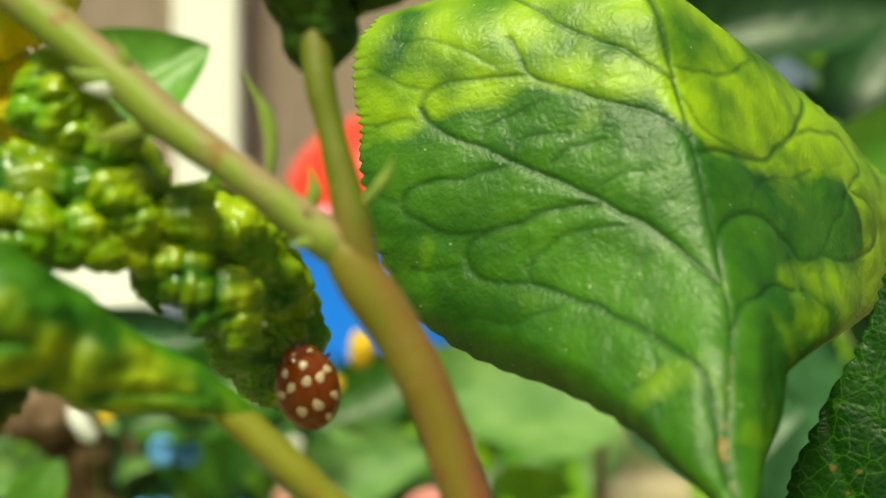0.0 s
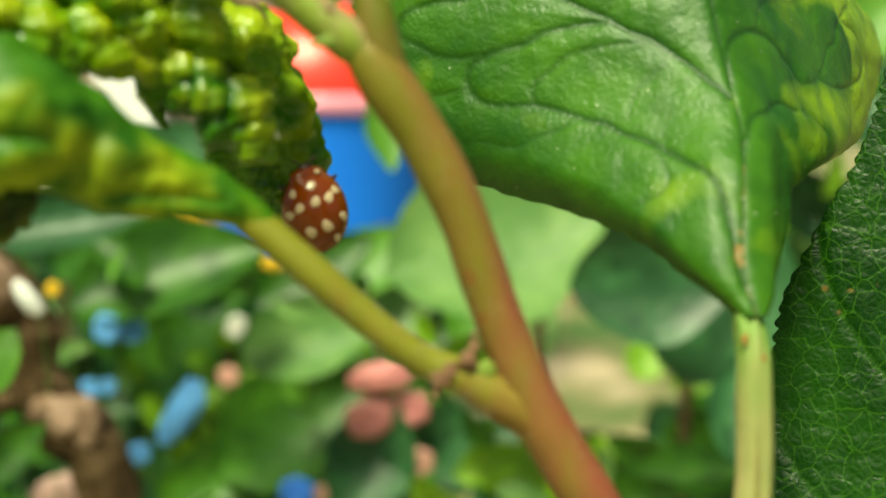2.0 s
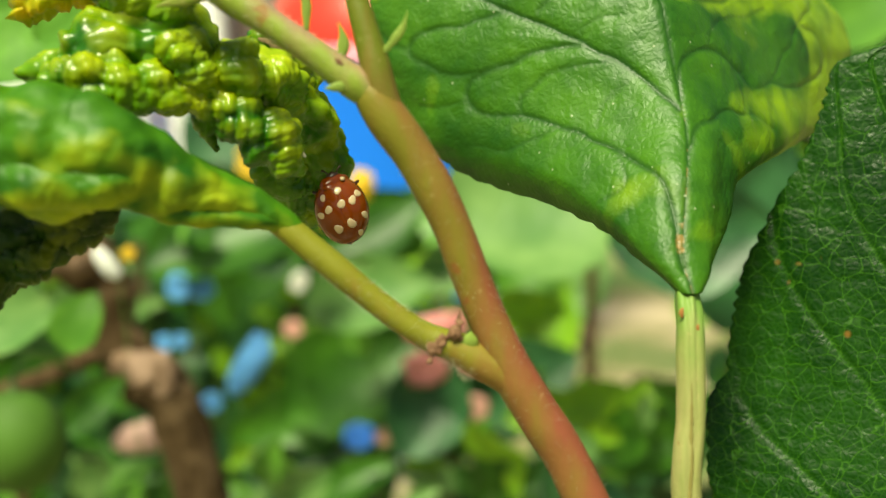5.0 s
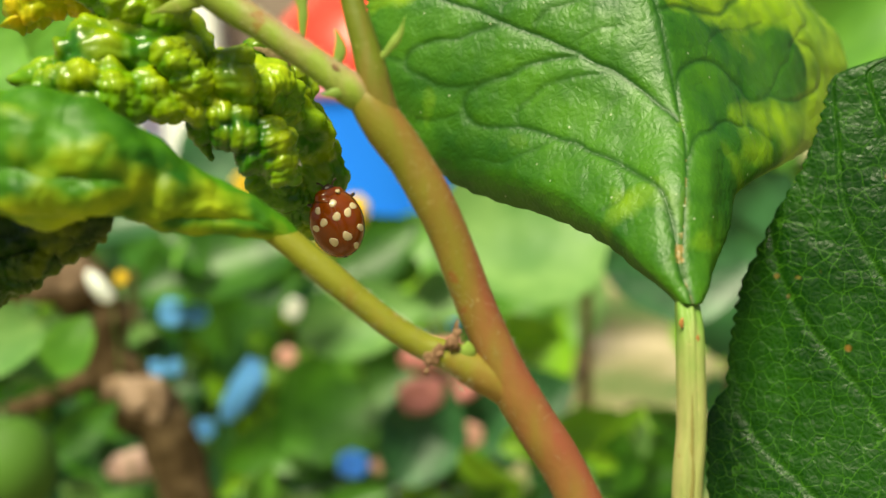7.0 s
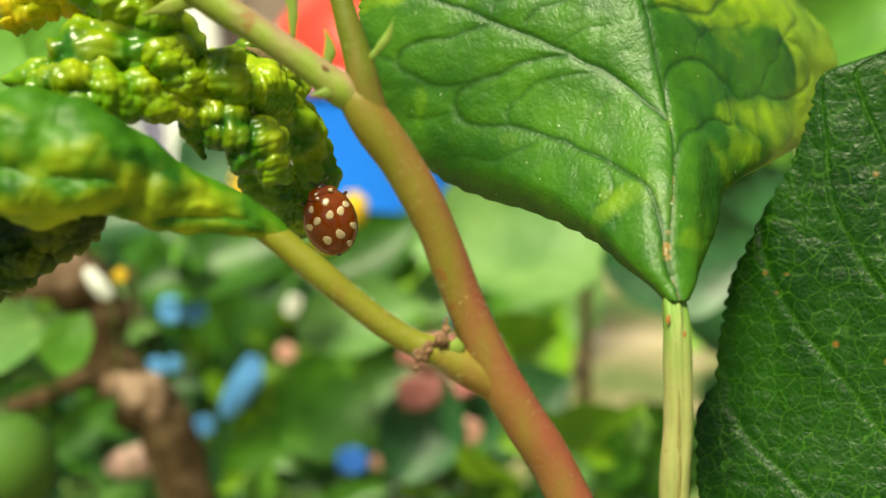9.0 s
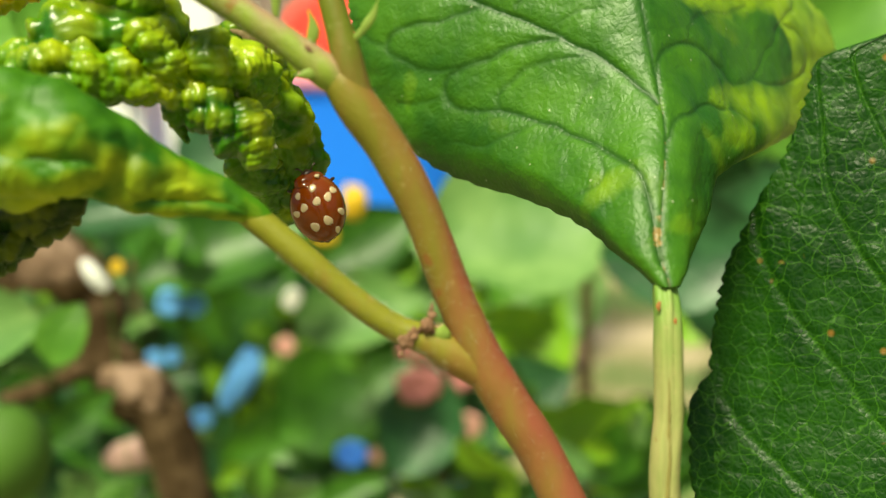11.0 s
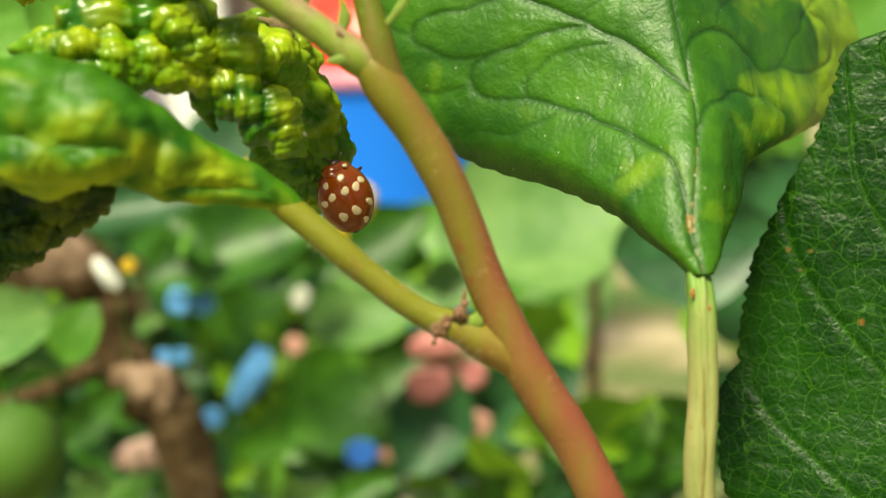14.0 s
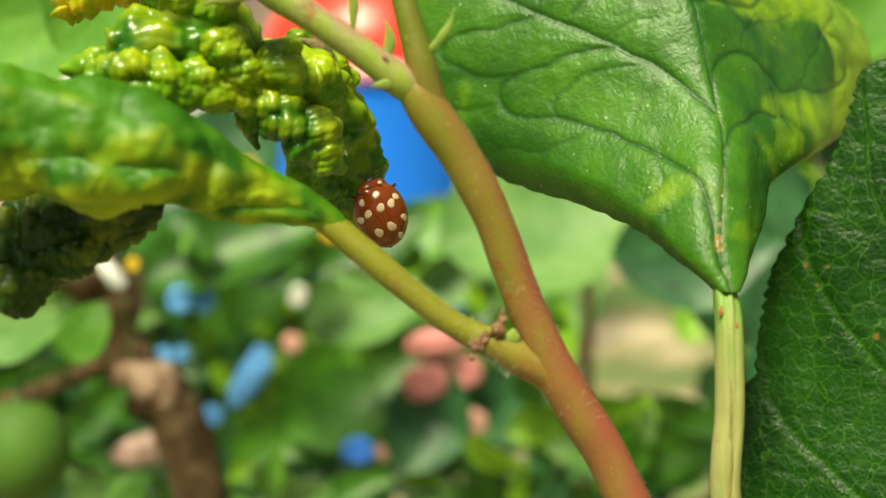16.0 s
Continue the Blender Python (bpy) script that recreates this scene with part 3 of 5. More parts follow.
spike("bract", (-1.7, 5.98, 0.62), (-1.95, 5.93, 0.72), 0.1)
spike("bract", (-1.72, 5.98, 0.6), (-1.86, 5.9, 0.62), 0.07, WHITE)
spike("stub", (-1.42, 6.0, 0.44), (-1.85, 5.98, 0.34), 0.1, SIDE)
for spine, radii, seed in (([(-0.04, 5.71, -1.88), (-0.07, 5.68, -1.92), (-0.11, 5.67, -1.96), (-0.14, 5.66, -2.03)], [0.012, 0.024, 0.02, 0.006], 21.0),
                           ([(-0.03, 5.7, -1.89), (-0.09, 5.67, -1.91), (-0.12, 5.66, -1.99)], [0.012, 0.018, 0.006], 24.0),
                           ([(-0.01, 5.7, -1.88), (0.02, 5.68, -1.85), (0.05, 5.68, -1.86), (0.08, 5.7, -1.89)], [0.012, 0.026, 0.024, 0.01], 22.0),
                           ([(0.05, 5.7, -1.87), (0.06, 5.69, -1.81), (0.075, 5.69, -1.75), (0.08, 5.7, -1.69)], [0.012, 0.018, 0.012, 0.005], 23.0)):
    blistered("withered_bract", [(spine, radii, 0.5)], WITHERED, shoot, "shrivelled brown bract", 0.02, 0.012, seed, 0.0, 36, 20, wrinkle=0.4, thin=0.012, flow=18, bulge=0.012)
spike("bud", (0.09, 5.73, -1.99), (0.15, 5.7, -1.84), 0.12, BRACT, "small green bud")
spike("dark_scar", (-0.67, 5.775, -0.02), (-0.62, 5.775, -0.07), 0.045, WITHERED, "dark bud scar")
blistered("withered_tip", [
    ([(-1.33, 6.85, 0.12), (-1.23, 6.8, 0.08), (-1.14, 6.78, 0.04), (-1.07, 6.8, -0.02)], [0.02, 0.045, 0.04, 0.015], 0.6),
], DRY, shoot, "withered brown leaf tip", 0.03, 0.02, 8.0, 0.0, 40, 24)
spike("white_cast", (-1.02, 6.36, -0.62), (-0.97, 6.37, -0.71), 0.035, CREAM, "empty white aphid skin")


def blade(name, spine, left, right, wl, wr, material, label, veins=9, sweep=0.2, pucker=0.06, droop=0.12, rows=170, cols=121, teeth=0.02, cross=0.42, seed=0.0, sick=None, size=4.0, web=None, round_fold=0.02, saws=34, lip=0.0, finer=1.0, level=None):
    """A leaf blade: midrib through spine; side ways left and right; half widths as functions of the way along."""
    s = np.linspace(0, 1, rows)
    m = spline(spine, 400)
    run = np.concatenate([[0], np.cumsum(np.linalg.norm(np.diff(m, axis=0), axis=1))])
    m = np.stack([np.interp(s * run[-1], run, m[:, k]) for k in range(3)], -1)
    w = np.linspace(-1, 1, cols)
    w = 0.6 * w + 0.4 * w * np.abs(w)
    S, W = np.meshgrid(s, w, indexing="ij")
    aw = np.abs(W)
    L, R = spline(left, rows), spline(right, rows)
    L /= np.linalg.norm(L, axis=1)[:, None]
    R /= np.linalg.norm(R, axis=1)[:, None]
    width = np.where(W < 0, wl(S), wr(S))
    saw = np.abs(((S * saws + 0.5 * np.sin(S * 21 + seed)) % 1) - 0.35) * teeth * (1 + 0.5 * np.sin(S * 57 + seed))

    def lay(u):
        # the two halves meet in a rounded fold
        soft = np.sqrt(u**2 + round_fold**2) - round_fold
        return m[:, None] + R[:, None] * ((soft + u) / 2)[..., None] + L[:, None] * ((soft - u) / 2)[..., None]

    P = lay(W * width)
    normal = np.cross(np.gradient(P, axis=0), np.gradient(P, axis=1))
    normal /= np.linalg.norm(normal, axis=2)[..., None]
    width = width - saw * np.clip((aw - 0.93) / 0.07, 0, 1) * np.clip((width - 0.3) * 4, 0, 1)
    u = W * width
    P = lay(u)
    if normal[rows // 2, cols // 2, 1] > 0:
        normal = -normal
    sag = droop * np.where(W < 0, level(S), 1.0) if level else droop
    P = P - normal * (sag * width * aw**2 + lip * np.where(W < 0, 1.0 + 1.4 * np.exp(-(((S - 0.17) / 0.09) ** 2)), 0.3) * np.clip((aw - 0.7) / 0.3, 0, 1) ** 2 + 0.1 * aw**2 * np.exp(-((S / 0.07) ** 2)))[..., None]
    lumps = swell(P.reshape(-1, 3) * 2.2, seed + 1).reshape(S.shape)
    tiny = swell(P.reshape(-1, 3) * 9.0, seed + 2).reshape(S.shape)
    fine = swell(P.reshape(-1, 3) * (30, 30, 18), seed + 3).reshape(S.shape)
    if web:
        flat = np.stack([u, S * run[-1]], -1).reshape(-1, 2)
        flat = flat + 0.03 * np.stack([swell(P.reshape(-1, 3) * 5, 11), swell(P.reshape(-1, 3) * 5, 12)], -1)
        h, vein, ridge = 0 * u, 0 * u, 0 * u
        low = np.full(u.size, 1.0)
        for strength, points in web:
            line = spline([(a, b, 0) for a, b in points], 36)[:, :2]
            d = np.full(len(flat), 9.0)
            for p, q in zip(line[:-1], line[1:]):
                e = q - p
                f = np.clip((flat - p) @ e / max(e @ e, 1e-9), 0, 1)
                d = np.minimum(d, np.linalg.norm(flat - p - f[:, None] * e, axis=1))
            d = np.sqrt(d**2 + 0.006**2) - 0.006
            low = np.minimum(low, 1 - strength * (0.38 * np.exp(-d / (0.016 + 0.02 * strength)) + 0.52 * np.exp(-d / 0.11)))
            vein = np.maximum(vein, (strength * np.clip(1.15 - d / (0.014 + 0.022 * strength), 0, 1)).reshape(u.shape))
        d = np.abs(u) + 0.012 * tiny
        rib = np.clip(1.2 - S * 0.6, 0.3, 1)
        bubble = np.clip(1 - (cells(P.reshape(-1, 3) * (3.6, 2.5, 3.6), seed) / 0.6) ** 2, -0.6, 1) + 0.45 * np.clip(1 - (cells(P.reshape(-1, 3) * (8.0, 6.0, 8.0), seed + 3) / 0.6) ** 2, -0.6, 1)
        low = low + 0.14 * bubble
        h = pucker * (low.reshape(u.shape) * (0.9 + 0.4 * lumps) + 0.45 * lumps + 0.13 * tiny + 0.04 * fine) + 0.035 * (np.exp(-(((u - 0.24) / 0.16) ** 2)) + 0.8 * np.exp(-(((u + 0.2) / 0.14) ** 2))) * np.clip((0.36 - S) / 0.12, 0, 1) - 0.012 * rib * np.exp(-((np.abs(d) / 0.04) ** 1.3))
        # The midrib's dark line doubles as its groove's shade.
        vein = np.maximum(vein, 0.9 * np.clip(1.2 - np.abs(d) / (0.035 + 0.014 * lumps), 0, 1))
    else:
        jitter = 0.05 * swell(np.stack([S * 3, W * 2.5, 0 * S], -1).reshape(-1, 3), seed).reshape(S.shape)
        q = (S - sweep * aw**1.15 + jitter * aw) * veins
        k = np.round(q)
        gd = np.abs(q - k) * size / veins
        cell = np.floor(q)
        f = q - cell
        c = (aw * width + 0.2 * np.sin(cell * 2.4 + seed) + 0.9 * cross * f * (1.4 - f) + 0.16 * swell(P.reshape(-1, 3) * 1.9, seed + 4).reshape(S.shape)) / cross
        cg = np.abs(c - np.round(c)) * cross
        lateral = np.clip(1.15 - gd / 0.02, 0, 1) * np.clip(1.3 - aw, 0, 1)
        small = finer * np.clip(1.1 - cg / 0.022, 0, 1) * 0.6 * np.clip(1.25 - f, 0, 1)
        mid = np.clip(1.2 - aw * width / 0.045, 0, 1)
        dome = np.clip(gd / 0.1, 0, 1) ** 0.5 * (1 - finer * 0.65 * (1 - np.clip(cg / 0.12, 0, 1) ** 0.6) * np.clip(1.3 - f, 0, 1)) * np.clip(aw * width / 0.1, 0, 1) ** 0.7
        h = pucker * (dome - 0.7 * np.clip(0.3 + aw * width / 0.1, 0, 1)) * (0.85 + 0.4 * lumps) + 0.06 * pucker * tiny + pucker * 0.7 * lumps
        bubble = np.clip(1 - (cells(P.reshape(-1, 3) * (7.0, 5.0, 7.0), seed) / 0.6) ** 2, -0.6, 1).reshape(S.shape)
        h = h + 0.28 * pucker * bubble * np.clip(gd / 0.08, 0.2, 1)
        vein = np.maximum(np.maximum(lateral, mid), small)
    P = P + normal * h[..., None]
    ill_and_lit = sick(S, W, u) if sick else 0 * S
    rust = np.exp(-(((u + 0.035) / 0.035) ** 2) - ((S * run[-1] - 0.42) / 0.16) ** 2) + 0.45 * np.exp(-((u / 0.018) ** 2)) * (S < 0.32)
    me = to_mesh(name, P.reshape(-1, 3), sheet(P, rows, cols), vein=np.clip(vein, 0, 1).ravel(), sick=ill_and_lit.ravel(), rust=rust.ravel())
    return part_mesh(name, me, material, shoot, label, 0.02)


def bumpf(peak, at, grow=0.6, fall=0.9):
    """A half width that swells from nothing to peak and back."""
    return lambda s: peak * np.clip(np.where(s < at, np.sin(np.pi / 2 * np.clip(s / at, 0, 1)) ** grow, np.cos(np.pi / 2 * np.clip((s - at) / (1 - at), 0, 1)) ** fall), 0.035, 2)


# veins of the broad leaf: strength, then (across, along) from the foot of the blade
WEB = [
    (1.0, [(-0.02, 1.5), (-0.08, 1.58), (-0.2, 1.71), (-0.43, 1.93), (-0.67, 2.09), (-0.84, 2.16), (-1.01, 2.27), (-1.29, 2.38), (-1.52, 2.53), (-1.75, 2.58), (-1.9, 2.73), (-1.94, 2.85)]),
    (0.9, [(-0.03, 0.18), (-0.06, 0.44), (-0.12, 0.72), (-0.22, 0.88), (-0.38, 1.01), (-0.55, 1.14), (-0.73, 1.25), (-0.96, 1.36), (-1.15, 1.43), (-1.34, 1.52)]),
    (0.7, [(-0.01, 2.57), (-0.07, 2.66), (-0.23, 2.79), (-0.49, 2.87), (-0.81, 3.01), (-1.03, 3.12), (-1.09, 3.3), (-1.11, 3.45)]),
    (0.7, [(0.0, 3.07), (-0.38, 3.33), (-0.62, 3.5), (-0.78, 3.65), (-1.0, 3.95)]),
    (0.8, [(0.0, 1.14), (0.11, 1.31), (0.34, 1.41), (0.63, 1.48), (0.87, 1.43)]),
    (0.8, [(0.0, 1.6), (0.07, 1.88), (0.26, 2.02), (0.47, 2.03), (0.8, 1.94), (1.12, 1.69)]),
    (0.8, [(0.0, 2.46), (0.2, 2.51), (0.55, 2.49), (0.87, 2.5), (1.13, 2.63), (1.44, 2.78), (1.82, 3.0), (2.01, 3.15)]),
    (0.5, [(0.0, 3.0), (0.06, 2.87), (0.14, 2.68), (0.49, 2.54), (0.87, 2.5)]),
    (0.5, [(0.0, 3.18), (0.35, 3.14), (0.85, 3.23), (1.18, 3.38)]),
]
TWIGS_LEFT = [
    (0.8, [(-1.34, 1.52), (-1.61, 1.53), (-1.76, 1.59), (-1.82, 1.69), (-1.74, 1.82), (-1.57, 1.89), (-1.28, 1.98), (-0.97, 2.05), (-0.69, 2.09)]),
    (0.7, [(-1.57, 1.89), (-1.85, 1.87), (-2.12, 1.92), (-2.27, 2.0), (-2.26, 2.1), (-2.09, 2.19), (-1.73, 2.26), (-1.3, 2.38)]),
    (0.6, [(-1.03, 3.12), (-1.21, 3.1), (-1.51, 3.1), (-1.86, 2.99), (-1.94, 2.85)]),
    (0.55, [(-1.52, 2.53), (-1.43, 2.69), (-1.22, 2.79), (-0.97, 2.88)]),
    (0.55, [(-1.29, 2.38), (-1.26, 2.53), (-1.09, 2.61), (-0.85, 2.59)]),
    (0.5, [(-1.05, 2.27), (-0.99, 2.39), (-0.85, 2.5), (-0.6, 2.55)]),
    (0.3, [(-0.67, 2.09), (-0.7, 2.16), (-0.58, 2.27), (-0.3, 2.32)]),
    (0.5, [(-1.34, 1.52), (-1.32, 1.63), (-1.19, 1.74), (-0.97, 1.85), (-0.71, 1.92), (-0.47, 1.94)]),
    (0.4, [(-0.55, 1.14), (-0.49, 0.97), (-0.53, 0.79), (-0.7, 0.68)]),
    (0.45, [(-1.83, 1.66), (-2.1, 1.63), (-2.31, 1.63)]),
    (0.4, [(-1.05, 1.4), (-1.26, 1.28), (-1.57, 1.22), (-1.91, 1.3)]),
    (0.5, [(-1.9, 2.73), (-2.11, 2.76), (-2.38, 2.68)]),
    (0.5, [(-2.27, 2.05), (-2.41, 2.11), (-2.54, 2.2)]),
    (0.4, [(-1.86, 2.99), (-2.1, 3.1), (-2.3, 3.25)]),
    (0.4, [(-1.21, 3.1), (-1.4, 3.3), (-1.7, 3.45), (-2.0, 3.5)]),
    (0.3, [(-0.4, 1.75), (-0.62, 1.58), (-0.72, 1.38)]),
]
TWIGS_RIGHT = [
    (0.5, [(1.44, 2.78), (2.02, 2.86), (2.55, 2.84), (2.65, 2.6), (2.21, 2.36)]),
    (0.5, [(2.21, 2.36), (2.6, 2.25), (2.8, 2.02), (2.5, 1.82), (1.92, 1.7), (1.51, 1.76)]),
    (0.45, [(0.47, 2.03), (0.57, 2.2), (0.87, 2.34), (1.3, 2.4), (1.6, 2.5)]),
    (0.45, [(1.12, 1.69), (1.5, 1.76), (1.75, 1.97), (2.21, 2.36)]),
    (0.4, [(0.87, 1.43), (1.1, 1.4), (1.4, 1.25)]),
    (0.4, [(0.8, 1.94), (0.92, 1.65), (0.87, 1.43)]),
]


def broad_leaf_mottle_and_sun(s, w, u):
    """Yellow over the upper part and on the far half, part mottling and part sunlight put into the colour; patches at
    the foot, flecks along the midrib.
    """
    edge = np.interp(w, [-1, -0.76, -0.44, -0.26, -0.07, 0.04, 0.31, 0.55, 0.66, 0.84, 1], [0.5, 0.545, 0.61, 0.6, 0.6, 0.51, 0.49, 0.5, 0.37, 0.25, 0.17])
    top = 0.36 * np.clip((s - edge) / 0.035 + 0.5, 0, 1)
    foot = 0.25 * np.exp(-(((u + 0.42) / 0.3) ** 2) - ((s - 0.15) / 0.07) ** 2)
    return top + foot + 0.24 * np.clip(u * 1.6 - 0.4, 0, 1) * np.clip(1.3 - np.abs(s - 0.27) / 0.13, 0, 1) + 0.05 * np.clip(u * 2.5 - 0.6, 0, 1) - 0.05 - 0.07 * np.clip(-w * 2 - 0.8, 0, 1) * (s < 0.56) + 0.08 * np.exp(-((u / 0.03) ** 2)) * (s < 0.36)


def table(*pairs):
    """A half width read from (way along, width) pairs, rounded off between them."""
    x, y = zip(*pairs)
    fine = np.linspace(0, 1, 401)
    smooth = np.convolve(np.pad(np.interp(fine, x, y), 6, "edge"), np.hanning(13) / np.hanning(13).sum(), "valid")
    return lambda s: np.interp(s, fine, smooth)


blade("broad_leaf", [(1.7, 6.05, -1.72), (1.67, 6.2, -1.45), (1.75, 6.5, -1.0), (1.81, 6.75, -0.68), (1.79, 7.08, -0.24), (1.7, 7.45, 0.45), (1.55, 7.9, 1.3), (1.44, 8.35, 1.7), (1.35, 9.0, 1.85)],
      [(-0.8, 0.55, 0.2), (-0.87, 0.5, -0.03), (-0.91, 0.41, 0.03), (-0.92, 0.33, 0.0), (-0.92, 0.3, -0.1)],
      [(0.6, 0.6, 0.1), (0.68, 0.72, -0.02), (0.73, 0.68, -0.04), (0.72, 0.69, 0.0), (0.7, 0.7, -0.1)],
      table((0, 0.13), (0.02, 0.27), (0.045, 0.43), (0.075, 0.55), (0.105, 0.76), (0.15, 1.13), (0.18, 1.4), (0.21, 1.75), (0.24, 2.16), (0.27, 2.44), (0.3, 2.55), (0.36, 2.63), (0.42, 2.65), (0.48, 2.63), (0.54, 2.57), (0.66, 2.5), (0.74, 2.36), (0.83, 2.05), (0.92, 1.5), (1, 0.1)), table((0, 0.16), (0.02, 0.34), (0.04, 0.5), (0.065, 0.64), (0.1, 0.76), (0.16, 0.86), (0.18, 1.12), (0.205, 1.75), (0.26, 2.7), (0.35, 3.5), (0.45, 3.9), (0.54, 3.7), (0.6, 3.1), (0.67, 2.3), (0.757, 1.15), (0.83, 0.5), (1, 0.08)),
      BROAD, "broad puckered green leaf with yellow mottling", 0, 0.2, 0.036, 0.11, 440, 361, 0.06, 0.5, 1.0,
      broad_leaf_mottle_and_sun, 5.0, WEB + TWIGS_LEFT + TWIGS_RIGHT, 0.1, 52, 0.08, level=table((0, 1.3), (0.2, 1.3), (0.4, 0.2), (1, 0.2)))
tube("petiole", [(1.69, 6.28, -1.58), (1.685, 6.17, -1.72), (1.68, 6.05, -1.9), (1.67, 5.98, -2.15), (1.66, 5.9, -2.56), (1.62, 5.8, -3.2), (1.8, 5.8, -4.5), (2.2, 5.9, -6.0)],
     [0.05, 0.08, 0.092, 0.098, 0.1, 0.105, 0.12, 0.12], PETIOLE, shoot, "pale ribbed leaf stalk", 110, 40, 0.006, ribs=0.011)
spike("rust_spot", (1.615, 5.955, -1.79), (1.612, 5.95, -1.85), 0.028, RUST, "small rust-red spot")
spike("rust_spot", (1.725, 5.955, -1.91), (1.73, 5.95, -1.96), 0.028, RUST, "small rust-red spot")
tube("groove", [(1.665, 5.95, -1.98), (1.655, 5.87, -2.28), (1.65, 5.805, -2.56), (1.64, 5.745, -2.9), (1.61, 5.7, -3.2)], [0.008, 0.014, 0.016, 0.018, 0.018], GROOVE, shoot, "brownish groove along the leaf stalk", 60, 10, 0.004, 20)
blade("dark_leaf", [(4.3, 5.95, -5.2), (4.42, 6.3, -4.0), (4.47, 6.75, -2.9), (4.42, 7.2, -1.7), (4.3, 7.6, -0.8), (4.1, 7.95, 0.0)],
      [(-0.92, 0.38, 0.05), (-0.92, 0.4, 0.0), (-0.92, 0.38, 0.0), (-0.94, 0.25, -0.05)], [(0.9, 0.0, 0.0), (0.95, 0.1, 0.0), (0.9, 0.35, -0.1), (0.8, 0.2, -0.3)],
      table((0, 0.06), (0.08, 1.3), (0.15, 2.05), (0.2, 2.3), (0.25, 2.45), (0.3, 2.5), (0.38, 2.5), (0.425, 2.44), (0.45, 2.31), (0.5, 2.25), (0.575, 2.15), (0.625, 2.03), (0.675, 1.87), (0.75, 1.59), (0.8, 1.38), (0.85, 1.19), (0.9, 1.04), (0.95, 0.88), (0.968, 0.8), (0.985, 0.5), (1, 0.1)),
      bumpf(2.1, 0.45, 0.6, 0.5), DARK_LEAF, "dark green leaf with pale net of veins", 4.6, 0.5, 0.02, 0.02, 300, 241, 0.05, 0.3, 7.0, None, 5.6, saws=40, finer=0.25, lip=0.03)
tube("petiole", [(4.3, 5.97, -5.1), (4.15, 5.9, -6.5), (3.6, 6.0, -9), (3.0, 6.2, -12)], [0.05, 0.1, 0.11, 0.12], PETIOLE, shoot, "pale leaf stalk", 40, 14, 0.004)


# ---- the beetle ----
def beetle_material(name, colour, rough, coat=0.0):
    n = Nodes(name)
    n.set(base=n.mix(n.noise(900, 3), tuple(c * 0.7 for c in colour), colour), rough=rough, spec=0.4, coat=coat, coat_rough=0.02)
    return n.m


SHELL = beetle_material("chestnut_shell", (0.17, 0.03, 0.0008), 0.16, 0.0)
SPOT = beetle_material("cream_spot", (0.58, 0.44, 0.27), 0.25, 0.0)
DARKLIMB = beetle_material("dark_limb", (0.03, 0.012, 0.008), 0.4)
AX, AY, AZ = 0.212, 0.27, 0.17


def dome_height(x, y):
    return AZ * np.sqrt(np.clip(1 - (x / AX) ** 2 - (y / AY) ** 2, 0, 1))


